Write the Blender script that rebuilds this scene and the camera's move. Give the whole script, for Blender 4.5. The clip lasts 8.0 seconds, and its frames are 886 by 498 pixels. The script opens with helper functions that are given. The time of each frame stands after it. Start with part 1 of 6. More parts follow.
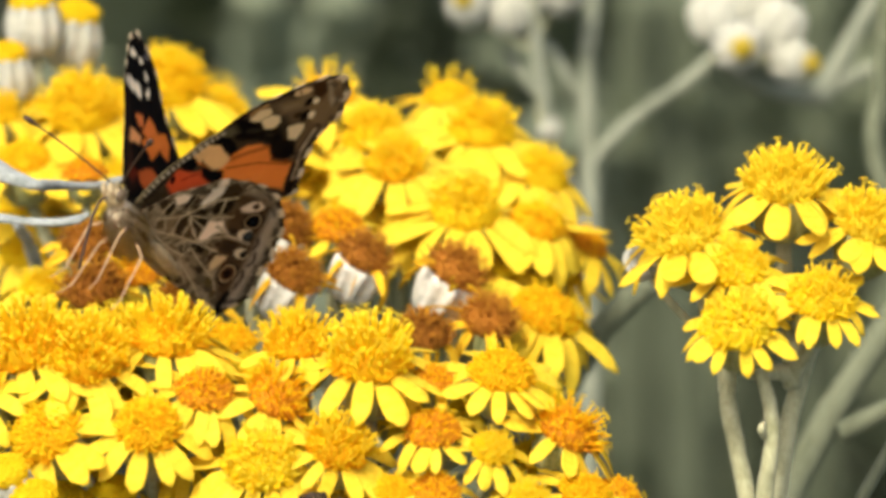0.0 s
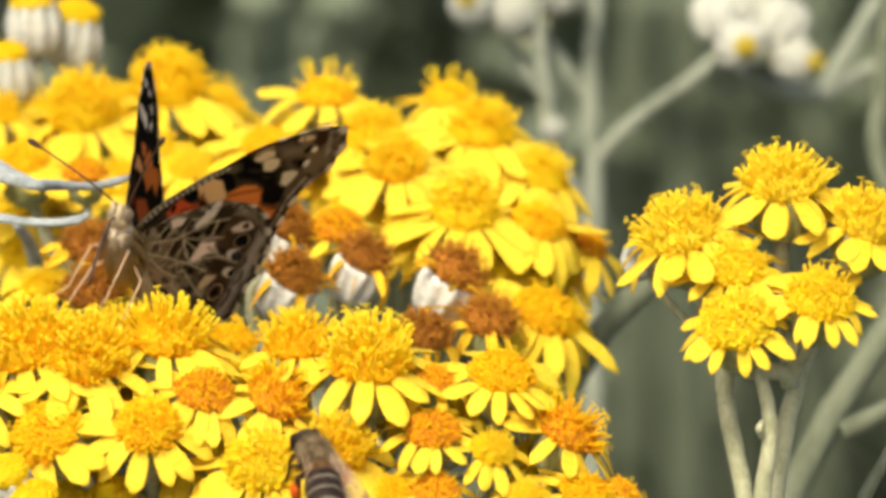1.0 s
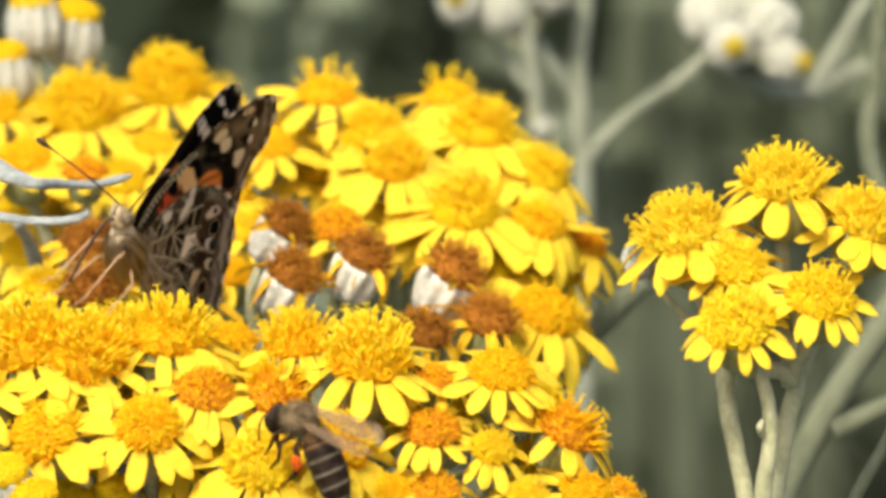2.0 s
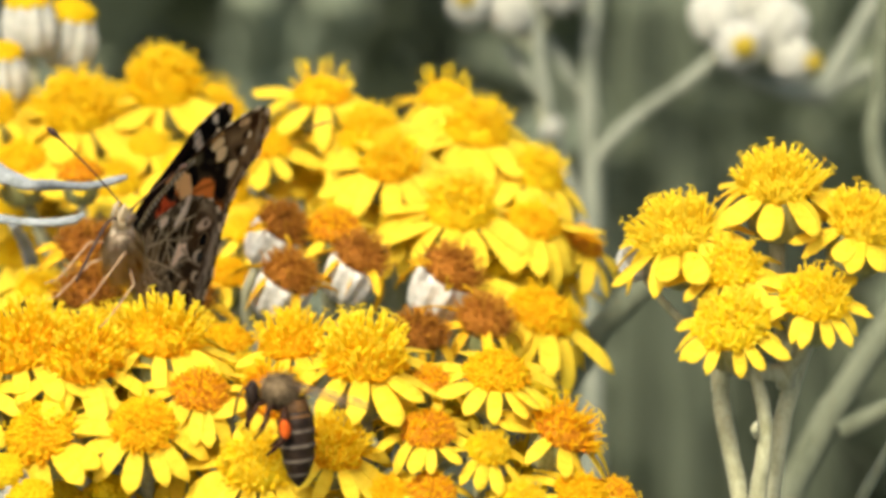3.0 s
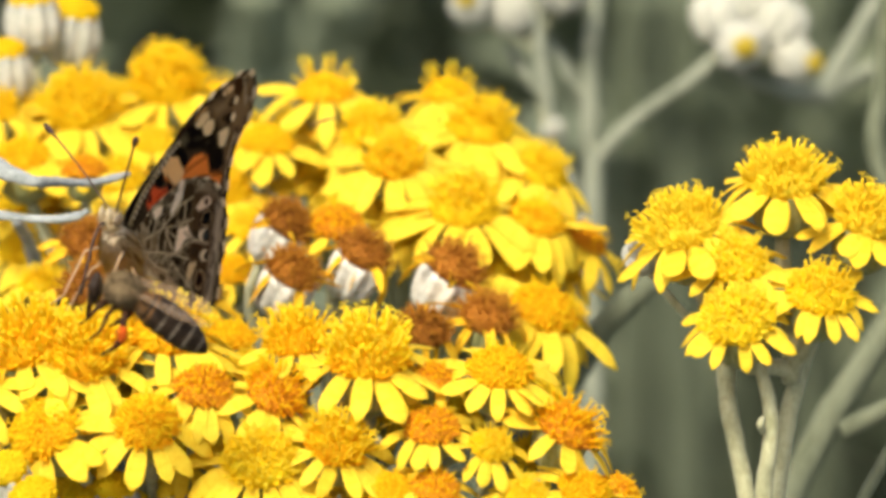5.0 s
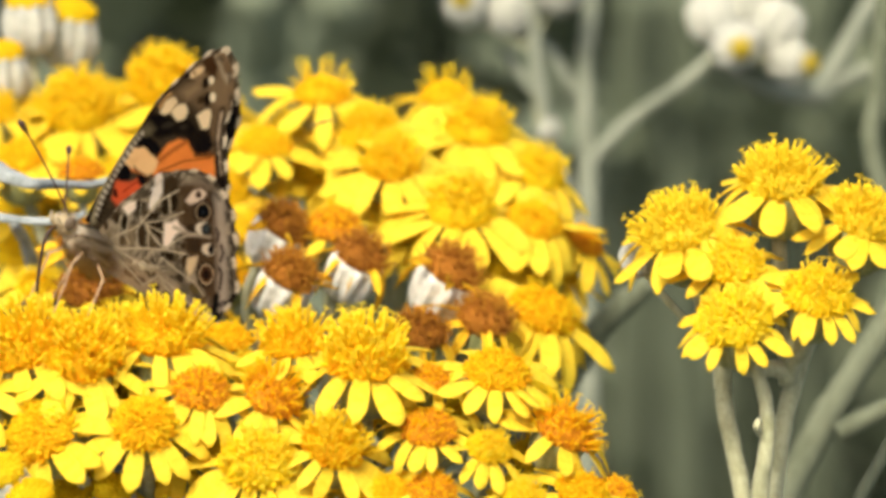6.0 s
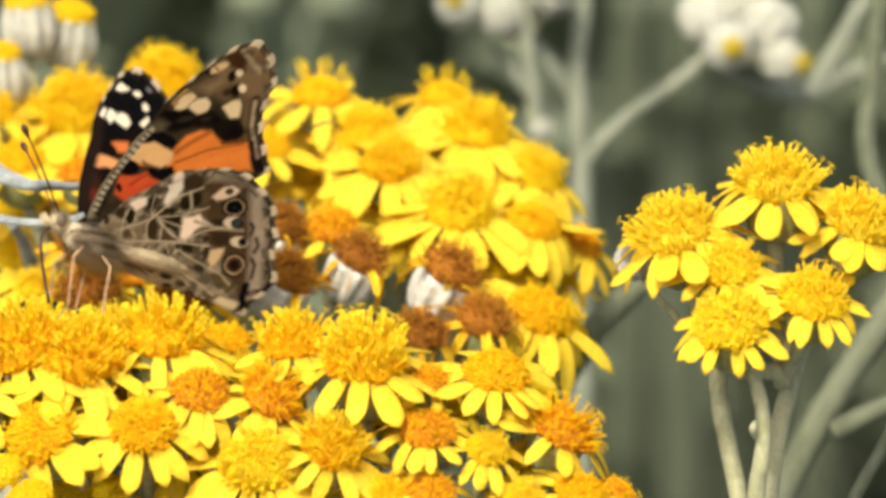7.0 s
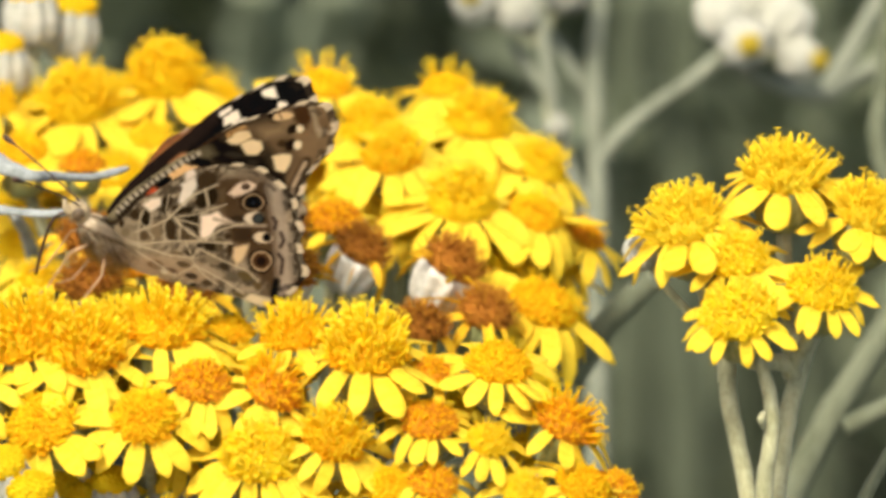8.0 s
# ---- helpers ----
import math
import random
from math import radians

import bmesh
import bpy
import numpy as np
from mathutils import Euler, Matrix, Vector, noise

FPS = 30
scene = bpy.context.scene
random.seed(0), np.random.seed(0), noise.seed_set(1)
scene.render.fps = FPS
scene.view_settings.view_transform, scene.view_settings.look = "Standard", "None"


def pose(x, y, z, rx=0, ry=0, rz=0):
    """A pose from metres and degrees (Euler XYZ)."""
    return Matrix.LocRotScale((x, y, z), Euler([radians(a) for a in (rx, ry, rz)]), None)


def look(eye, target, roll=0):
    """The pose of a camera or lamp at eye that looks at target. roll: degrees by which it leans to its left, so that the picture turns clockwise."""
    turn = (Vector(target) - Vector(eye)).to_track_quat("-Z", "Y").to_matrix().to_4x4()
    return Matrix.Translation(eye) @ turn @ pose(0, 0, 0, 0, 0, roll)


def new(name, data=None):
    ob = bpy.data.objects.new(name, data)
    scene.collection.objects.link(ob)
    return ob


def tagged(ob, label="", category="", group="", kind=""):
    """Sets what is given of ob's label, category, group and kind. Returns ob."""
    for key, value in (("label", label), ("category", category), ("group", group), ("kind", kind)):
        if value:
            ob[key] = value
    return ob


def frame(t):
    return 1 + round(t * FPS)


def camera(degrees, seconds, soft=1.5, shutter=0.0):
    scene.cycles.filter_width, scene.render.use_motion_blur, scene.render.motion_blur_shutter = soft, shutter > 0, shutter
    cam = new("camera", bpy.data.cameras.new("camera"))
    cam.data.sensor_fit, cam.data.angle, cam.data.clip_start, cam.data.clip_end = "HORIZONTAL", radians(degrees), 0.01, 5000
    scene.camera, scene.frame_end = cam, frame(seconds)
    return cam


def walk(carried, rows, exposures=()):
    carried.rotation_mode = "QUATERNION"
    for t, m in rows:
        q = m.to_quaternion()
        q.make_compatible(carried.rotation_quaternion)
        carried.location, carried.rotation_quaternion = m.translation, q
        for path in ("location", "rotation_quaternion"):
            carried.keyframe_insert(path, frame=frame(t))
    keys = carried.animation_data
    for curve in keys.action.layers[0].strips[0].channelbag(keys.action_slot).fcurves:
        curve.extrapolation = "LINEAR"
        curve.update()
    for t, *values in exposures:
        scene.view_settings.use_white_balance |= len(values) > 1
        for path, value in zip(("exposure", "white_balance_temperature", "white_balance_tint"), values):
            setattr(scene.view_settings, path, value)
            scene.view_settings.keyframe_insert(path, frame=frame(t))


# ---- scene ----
cam = camera(10, 8.0, soft=3.8)
walk(cam, [
    (0, look((0.00020, -0.47010, 0.62057), (0.00002, 0, 0.44999), -0.05)),
    (0.5, look((0.00014, -0.47010, 0.62052), (-0.00016, 0, 0.44978), -0.01)),
    (1, look((0.00024, -0.47010, 0.62060), (-0.00001, 0, 0.45002), -0.03)),
    (1.5, look((0.00025, -0.47010, 0.62043), (-0.00015, 0, 0.44986), 0.00)),
    (3, look((0.00039, -0.47010, 0.62065), (0.00046, 0, 0.45000), -0.05)),
    (3.5, look((0.00042, -0.47010, 0.62043), (0.00027, 0, 0.44978), -0.02)),
    (4, look((0.00022, -0.47010, 0.62044), (0.00023, 0, 0.44961), -0.02)),
    (4.5, look((0.00009, -0.47010, 0.62061), (0.00005, 0, 0.44958), -0.04)),
    (6, look((0.00043, -0.47010, 0.62063), (0.00040, 0, 0.44988), -0.04)),
    (6.5, look((0.00048, -0.47010, 0.62070), (0.00066, 0, 0.44990), -0.08)),
    (7, look((0.00022, -0.47010, 0.62070), (0.00051, 0, 0.45001), -0.09)),
    (7.5, look((0.00004, -0.47010, 0.62048), (-0.00019, 0, 0.44956), -0.01)),
    (8, look((0.00031, -0.47010, 0.62033), (0.00030, 0, 0.44911), 0.00)),
])
cam.data.dof.use_dof = True
cam.data.dof.focus_distance = 0.498
cam.data.dof.aperture_fstop = 30.0

# ---- world, sun ----
world = bpy.data.worlds.new("sky")
scene.world = world
world.use_nodes = True
SUN_ELEVATION, SUN_TURN = radians(58), radians(205)
wn = world.node_tree.nodes
sky = wn.new("ShaderNodeTexSky")
sky.sky_type, sky.sun_disc = "NISHITA", False
sky.dust_density, sky.ozone_density = 6.0, 0.3
sky.sun_elevation, sky.sun_rotation = SUN_ELEVATION, SUN_TURN
world.node_tree.links.new(sky.outputs[0], wn["Background"].inputs[0])
wn["Background"].inputs[1].default_value = 0.15
sun = new("sun", bpy.data.lights.new("sun", "SUN"))
sun.data.energy, sun.data.angle, sun.data.color = 2.3, radians(9.0), (1.0, 0.94, 0.82)
sun_way = Vector((math.sin(SUN_TURN) * math.cos(SUN_ELEVATION), math.cos(SUN_TURN) * math.cos(SUN_ELEVATION), math.sin(SUN_ELEVATION)))
sun.matrix_world = look(sun_way * 3, (0, 0, 0))
scene.view_settings.exposure = 0.70

# ---- materials ----
def surface(name, dark, light, scale=900.0, rough=0.6, bump=0.3, thin=0.0, vary=0.12, stretch=(1, 1, 1), metal=0.0, fine=4.0, distance=0.0002, sheen=0.0, gloss=0.3):
    """A two-scale mottled surface: dark to light, bumps at its grain, and a share of light that passes through thin leaves."""
    m = bpy.data.materials.new(name)
    m.use_nodes = True
    n, l = m.node_tree.nodes, m.node_tree.links
    b = n["Principled BSDF"]
    b.inputs["Roughness"].default_value, b.inputs["Metallic"].default_value = rough, metal
    b.inputs["Sheen Weight"].default_value = sheen
    b.inputs["Specular IOR Level"].default_value = gloss
    co, mp = n.new("ShaderNodeTexCoord"), n.new("ShaderNodeMapping")
    mp.inputs["Scale"].default_value = stretch
    l.new(co.outputs["Object"], mp.inputs["Vector"])
    t1, t2 = n.new("ShaderNodeTexNoise"), n.new("ShaderNodeTexNoise")
    t1.inputs["Scale"].default_value, t2.inputs["Scale"].default_value = scale, scale * fine
    t1.inputs["Detail"].default_value = 3
    l.new(mp.outputs[0], t1.inputs["Vector"]), l.new(mp.outputs[0], t2.inputs["Vector"])
    add = n.new("ShaderNodeMath")
    add.operation = "MULTIPLY_ADD"
    l.new(t2.outputs[0], add.inputs[0])
    add.inputs[1].default_value = 0.5
    l.new(t1.outputs[0], add.inputs[2])
    info = n.new("ShaderNodeObjectInfo")
    more = n.new("ShaderNodeMath")
    more.operation = "MULTIPLY_ADD"
    l.new(info.outputs["Random"], more.inputs[0])
    more.inputs[1].default_value = vary * 2
    l.new(add.outputs[0], more.inputs[2])
    ramp = n.new("ShaderNodeValToRGB")
    ramp.color_ramp.elements[0].position, ramp.color_ramp.elements[0].color = 0.5, (*dark, 1)
    ramp.color_ramp.elements[1].position, ramp.color_ramp.elements[1].color = 1.0, (*light, 1)
    l.new(more.outputs[0], ramp.inputs[0])
    l.new(ramp.outputs[0], b.inputs["Base Color"])
    bp = n.new("ShaderNodeBump")
    bp.inputs["Strength"].default_value, bp.inputs["Distance"].default_value = bump, distance
    l.new(add.outputs[0], bp.inputs["Height"]), l.new(bp.outputs[0], b.inputs["Normal"])
    if thin:
        tr, mix = n.new("ShaderNodeBsdfTranslucent"), n.new("ShaderNodeMixShader")
        l.new(ramp.outputs[0], tr.inputs["Color"])
        mix.inputs[0].default_value = thin
        l.new(b.outputs[0], mix.inputs[1]), l.new(tr.outputs[0], mix.inputs[2])
        l.new(mix.outputs[0], n["Material Output"].inputs["Surface"])
    return m


PETAL = surface("ray_petal", (0.77, 0.505, 0.014), (0.89, 0.685, 0.050), 500, 0.55, 0.25, 0.38, 0.10, (3, 1, 1), gloss=0.08)
FLORET = surface("disc_floret", (0.88, 0.60, 0.008), (0.93, 0.735, 0.02), 700, 0.6, 0.2, 0.55, gloss=0.08)
FLORET_PALE = surface("floret_tip", (0.90, 0.66, 0.018), (0.93, 0.79, 0.055), 700, 0.6, 0.2, 0.55, gloss=0.08)
FLORET_DEEP = surface("disc_floret_ripe", (0.86, 0.43, 0.005), (0.92, 0.59, 0.012), 700, 0.6, 0.2, 0.55, gloss=0.08)
FLORET_RUST = surface("disc_floret_rusty", (0.50, 0.165, 0.007), (0.69, 0.30, 0.012), 700, 0.7, 0.3, 0.25, gloss=0.08)
FLORET_BROWN = surface("disc_floret_withered", (0.15, 0.050, 0.008), (0.38, 0.145, 0.016), 900, 0.8, 0.4, 0.15, gloss=0.1)
FLORET_TIP = surface("withered_floret_tip", (0.30, 0.11, 0.010), (0.54, 0.25, 0.022), 900, 0.8, 0.4, 0.15, gloss=0.1)
PETAL_OLD = surface("withered_petal", (0.70, 0.33, 0.01), (0.88, 0.58, 0.03), 700, 0.7, 0.5, 0.3, gloss=0.1)
FELT = surface("grey_felted_stem", (0.235, 0.24, 0.12), (0.41, 0.405, 0.24), 700, 0.9, 0.5, 0.0, 0.12, (1, 1, 0.35), sheen=0.15, gloss=0.1)
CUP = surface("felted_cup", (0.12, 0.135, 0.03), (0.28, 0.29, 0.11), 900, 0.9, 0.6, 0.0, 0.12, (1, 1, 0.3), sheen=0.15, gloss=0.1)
BUD_WOOL = surface("bud_wool", (0.29, 0.295, 0.21), (0.50, 0.50, 0.405), 900, 0.95, 0.8, 0.1, 0.08, sheen=0.2, gloss=0.1)
WOOL = surface("white_wool", (0.44, 0.43, 0.33), (0.74, 0.72, 0.60), 900, 0.95, 0.8, 0.1, 0.08, sheen=0.2, gloss=0.1)
LEAF = surface("silver_leaf", (0.15, 0.172, 0.155), (0.34, 0.365, 0.34), 500, 0.95, 0.6, 0.1, 0.1, sheen=0.2, gloss=0.1)
# soil colour darkened in place of the shade that falls between the bushes
SOIL = surface("shade_toned_soil", (0.030, 0.034, 0.024), (0.064, 0.072, 0.052), 25, 0.95, 0.8, distance=0.01, gloss=0.1)
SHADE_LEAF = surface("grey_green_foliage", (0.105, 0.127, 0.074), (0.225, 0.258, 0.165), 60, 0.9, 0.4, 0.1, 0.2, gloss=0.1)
# foliage material again, its colours lowered to imitate shade on the far stems
FAR_STEM = surface("shade_toned_far_stem", (0.055, 0.067, 0.038), (0.115, 0.134, 0.083), 60, 0.9, 0.4, 0.1, 0.2, gloss=0.1)
# darker copy of the felted stem: background shade is put into its colour
SHADE_STEM = surface("shade_toned_stem", (0.074, 0.086, 0.049), (0.152, 0.167, 0.106), 300, 0.9, 0.5, 0.0, 0.12, (1, 1, 0.35), gloss=0.1)
PALE_STEM = surface("pale_bud_stem", (0.128, 0.143, 0.096), (0.245, 0.262, 0.19), 300, 0.9, 0.5, 0.0, 0.12, (1, 1, 0.35), gloss=0.1)
BUD_YELLOW = surface("greenish_yellow_bud", (0.34, 0.25, 0.02), (0.50, 0.38, 0.04), 900, 0.7, 0.3, 0.1, gloss=0.1)


# ---- builders ----
def mesh_of(name, bm, material=None, smooth=True):
    me = bpy.data.meshes.new(name)
    bm.to_mesh(me)
    bm.free()
    for m in material if isinstance(material, (list, tuple)) else [material]:
        me.materials.append(m)
    if smooth:
        me.shade_smooth()
    return me


def under(name, me, parent, local=None, label=""):
    """Link a mesh as one part under its thing or part, at a pose in its parent's space."""
    ob = new(name, me)
    ob.parent = parent
    if local is not None:
        ob.matrix_basis = local
    return tagged(ob, label)


def part(name, bm, material, parent, label="", local=None):
    return under(name, mesh_of(name, bm, material), parent, local, label)


def tube(bm, points, radii, sides=8, mat=0, caps=True):
    """A swept round tube through points."""
    points = [Vector(p) for p in points]
    rings = []
    side = None
    for i, p in enumerate(points):
        way = (points[min(i + 1, len(points) - 1)] - points[max(i - 1, 0)]).normalized()
        if side is None:
            side = way.orthogonal().normalized()
        side = (side - way * side.dot(way)).normalized()
        up = way.cross(side)
        r = radii[i] if isinstance(radii, (list, tuple)) else radii
        rings.append([bm.verts.new(p + (side * math.cos(a) + up * math.sin(a)) * r) for a in (math.tau * k / sides for k in range(sides))])
    for a, b in zip(rings, rings[1:]):
        for k in range(sides):
            f = bm.faces.new((a[k], a[(k + 1) % sides], b[(k + 1) % sides], b[k]))
            f.material_index = mat
    if caps:
        for ring in (rings[0][::-1], rings[-1]):
            bm.faces.new(ring).material_index = mat
    return rings


def bend(a, b, c, d, n=8):
    """n + 1 points of a Bezier curve."""
    a, b, c, d = (Vector(p) for p in (a, b, c, d))
    return [a * (1 - t) ** 3 + b * 3 * t * (1 - t) ** 2 + c * 3 * t * t * (1 - t) + d * t ** 3 for t in (i / n for i in range(n + 1))]


def lathe(bm, profile, sides=20, ribs=0, depth=0.0, mat=0, cap=True):
    """A turned form from (radius, height) pairs, with lengthwise ribs."""
    rings = []
    for r, z in profile:
        ring = []
        for k in range(sides):
            a = math.tau * k / sides
            q = r * (1 + depth * math.cos(a * ribs))
            ring.append(bm.verts.new((q * math.cos(a), q * math.sin(a), z)))
        rings.append(ring)
    for a, b in zip(rings, rings[1:]):
        for k in range(sides):
            bm.faces.new((a[k], a[(k + 1) % sides], b[(k + 1) % sides], b[k])).material_index = mat
    if cap:
        bm.faces.new(rings[0][::-1]).material_index = mat
        bm.faces.new(rings[-1]).material_index = mat


def turn_to(axis, spin=0.0):
    """The rotation that lays +Z along axis, after a spin about it in degrees."""
    return Vector(axis).normalized().to_track_quat("Z", "Y").to_matrix().to_4x4() @ pose(0, 0, 0, 0, 0, spin)


# ---- flower heads ----
MM = 0.001


def floret(bm, rng, foot, way, length, width, mat, tip, curl=0.0, forked=False, bud=False):
    """One disc floret: a blunt bud, or a slender tube that flares into short lobes, with or without a forked style."""
    way = Vector(way).normalized()
    side = way.orthogonal().normalized()
    up = way.cross(side)
    lean = Vector((rng.uniform(-1, 1), rng.uniform(-1, 1), 0.2)) * length * 0.10
    foot = Vector(foot)
    marks = [(0.0, 0.85), (0.5, 1.0), (0.85, 0.72)] if bud else [(0.0, 0.75), (0.62, 0.75), (0.86, 1.15), (1.0, 0.85)]
    rings = []
    phase = rng.uniform(0, 1)
    for h, w in marks:
        c = foot + way * length * h + lean * h * h
        rings.append([bm.verts.new(c + (side * math.cos(a) + up * math.sin(a)) * width * w) for a in (math.tau * (k + phase) / 5 for k in range(5))])
    for i, (a, b) in enumerate(zip(rings, rings[1:])):
        for k in range(5):
            bm.faces.new((a[k], a[(k + 1) % 5], b[(k + 1) % 5], b[k])).material_index = tip if i == 2 else mat
    top = bm.verts.new(foot + way * length * (1.02 if bud else 0.95) + lean)
    for k in range(5):
        bm.faces.new((rings[-1][k], rings[-1][(k + 1) % 5], top)).material_index = mat
    if forked:
        out = (side * math.cos(curl) + up * math.sin(curl))
        root = foot + way * length * 0.95 + lean
        neck = root + way * rng.uniform(0.25, 0.6) * MM
        tube(bm, [root, neck], [width * 0.5, width * 0.42], 4, tip, False)
        for s in (-1, 1):
            p1 = neck + way * 0.20 * MM + out * s * 0.14 * MM
            p2 = neck + way * 0.22 * MM + out * s * 0.34 * MM
            p3 = neck + way * 0.06 * MM + out * s * 0.44 * MM
            tube(bm, [neck, p1, p2, p3], [width * 0.42, width * 0.4, width * 0.36, width * 0.28], 4, tip, False)


def disc_mesh(name, seed, base, tip, inner, count=260, dome=0.9, pegs=0.1, long=1.2, forked=0.2, spread=0.5, reach=0.85):
    """The button of a head: close-set blunt buds on a low dome, with a share of open florets standing out of them as pegs."""
    rng = random.Random(seed)
    bm = bmesh.new()
    r = 3.3 * MM
    steep = dome > 1.5
    lathe(bm, [(r * 0.95, -0.4 * MM), (r * 1.04, 0.3 * MM), (r * 1.0, 0.75 * MM * dome), (r * 0.86, 1.45 * MM * dome), (r * 0.55, 2.0 * MM * dome), (r * 0.15, 2.3 * MM * dome)], 18, mat=2)
    for i in range(count):
        q = math.sqrt((i + 0.5) / count)
        a = i * 2.39996 + rng.uniform(-0.2, 0.2)
        rim = q ** 2
        z = 2.2 * MM * dome * (math.sqrt(1 - rim) if steep else 1 - rim ** 1.3)
        foot = Vector((math.cos(a) * r * q * 1.03, math.sin(a) * r * q * 1.03, z))
        peg = q < reach and rng.random() < pegs
        tilt = spread if peg else 1.1
        way = Vector((math.cos(a) * q * tilt, math.sin(a) * q * tilt, 1.0 - (0.15 if peg else 0.55) * rim))
        if peg:
            floret(bm, rng, foot, way, long * MM * rng.uniform(0.65, 1.25), rng.uniform(0.125, 0.165) * MM, 0, 1, rng.uniform(0, 3), rng.random() < forked)
        else:
            floret(bm, rng, foot, way, rng.uniform(0.5, 0.85) * MM, rng.uniform(0.18, 0.235) * MM, 2 if rng.random() < 0.6 else 0, 0, bud=True)
    return mesh_of(name, bm, [base, tip, inner], True)


def petal_mesh(name, seed, long=5.2, wide=2.5, droop=0.5, curl=0.0, twist=0.0, material=None):
    """A ray petal along +X: a blunt strap with two grooves, a cupped cross-section and a drooping tip."""
    rng = random.Random(seed)
    bm = bmesh.new()
    nu, nv = 8, 6
    grids = []
    for lift in (0.0, -0.10 * MM):
        g = []
        for i in range(nu + 1):
            u = i / nu
            w = wide * 0.5 * MM * (0.42 + 0.58 * math.sin(min(1, u * 1.7) * math.pi / 2)) * (1 - max(0, (u - 0.78) / 0.22) ** 2.2 * 0.58)
            row = []
            for j in range(nv + 1):
                v = j / nv * 2 - 1
                notch = 0.05 * math.cos(v * math.pi * 2.5) * max(0, u - 0.8) / 0.2
                x = long * MM * (u - 0.06 * v * v * u + notch * 0.6)
                z = -droop * long * MM * u ** 2 * 0.5 + curl * MM * v * v + 0.07 * MM * math.cos(v * math.pi * 2.2) * math.sin(u * math.pi) + lift
                y = v * w
                c, s = math.cos(twist * u), math.sin(twist * u)
                row.append(bm.verts.new((x, y * c, z + y * s + rng.uniform(-0.03, 0.03) * MM)))
            g.append(row)
        grids.append(g)
    top, low = grids
    for i in range(nu):
        for j in range(nv):
            bm.faces.new((top[i][j], top[i + 1][j], top[i + 1][j + 1], top[i][j + 1]))
            bm.faces.new((low[i][j + 1], low[i + 1][j + 1], low[i + 1][j], low[i][j]))
    for i in range(nu):
        bm.faces.new((top[i][0], low[i][0], low[i + 1][0], top[i + 1][0]))
        bm.faces.new((top[i + 1][nv], low[i + 1][nv], low[i][nv], top[i][nv]))
    for j in range(nv):
        bm.faces.new((top[nu][j], low[nu][j], low[nu][j + 1], top[nu][j + 1]))
    return mesh_of(name, bm, material)


def cup_mesh(name, material, wide=3.1, tall=5.0, ribs=13, depth=0.05, closed=False):
    """The felted cup under a head, with ribs where its bracts meet."""
    bm = bmesh.new()
    w, t = wide * MM, tall * MM
    prof = [(w * 0.30, -t), (w * 0.62, -t * 0.93), (w * 0.86, -t * 0.72), (w * 0.97, -t * 0.42), (w * 1.0, -t * 0.12), (w * 0.97, 0.0)]
    if closed:
        prof += [(w * 0.86, t * 0.22), (w * 0.6, t * 0.36)]
    lathe(bm, prof, 52, ribs, depth)
    return mesh_of(name, bm, material)


DISCS = {
    "fresh": [disc_mesh("disc_fresh", s, FLORET_PALE, FLORET_PALE, FLORET, 370, 0.95, 0.20, 1.3, 0.3, 0.7) for s in (1, 2)],
    "spiky": [disc_mesh("disc_spiky", s, FLORET, FLORET_PALE, FLORET, 340, 1.05, 0.42, 1.9, 0.25, 0.8) for s in (3, 4)],
    "pegged": [disc_mesh("disc_pegged", s, FLORET, FLORET_PALE, FLORET_DEEP, 370, 1.0, 0.42, 2.1, 0.3, 0.85, 0.92) for s in (15, 16)],
    "ripe": [disc_mesh("disc_ripe", s, FLORET, FLORET, FLORET_DEEP, 380, 0.95, 0.12, 1.0, 0.3, 0.7) for s in (5, 6)],
    "rusty": [disc_mesh("disc_rusty", s, FLORET_DEEP, FLORET, FLORET_RUST, 370, 0.9, 0.12, 1.0, 0.3, 0.7) for s in (7, 8)],
    "shaggy": [disc_mesh("disc_shaggy", s, FLORET_DEEP, FLORET, FLORET_RUST, 330, 1.0, 0.25, 2.0, 0.6, 1.1, 1.0) for s in (11, 12)],
    "tall": [disc_mesh("disc_tall", s, FLORET, FLORET_PALE, FLORET, 460, 1.8, 0.45, 1.6, 0.2, 1.0, 1.0) for s in (13, 14)],
    "lemon": [disc_mesh("disc_lemon", s, FLORET_PALE, FLORET_PALE, FLORET_PALE, 380, 1.0, 0.48, 1.9, 0.25, 0.95, 0.97) for s in (19, 20)],
    "crested": [disc_mesh("disc_crested", s, FLORET, FLORET_PALE, FLORET_DEEP, 320, 1.0, 0.11, 2.5, 0.6, 0.9) for s in (17, 18)],
    "brown": [disc_mesh("disc_withered", s, FLORET_BROWN, FLORET_TIP, FLORET_BROWN, 290, 1.25, 0.5, 1.45, 0.3, 1.3, 1.0) for s in (9, 10)],
}
PETALS = [petal_mesh("petal", 1, 5.3, 2.2, 0.35, 0.15, 0, PETAL), petal_mesh("petal", 2, 5.0, 2.0, 0.7, 0.2, 0.2, PETAL),
          petal_mesh("petal", 3, 5.5, 2.35, 0.15, -0.15, -0.15, PETAL), petal_mesh("petal", 4, 4.8, 1.9, 1.0, 0.25, 0.1, PETAL)]
OLD_PETALS = [petal_mesh("withered_petal", 5, 4.9, 1.6, 1.6, 0.5, 0.9, PETAL_OLD), petal_mesh("withered_petal", 6, 4.3, 1.4, 0.9, 0.5, -1.0, PETAL_OLD)]
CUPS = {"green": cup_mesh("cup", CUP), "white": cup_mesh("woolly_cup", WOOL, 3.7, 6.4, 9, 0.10)}


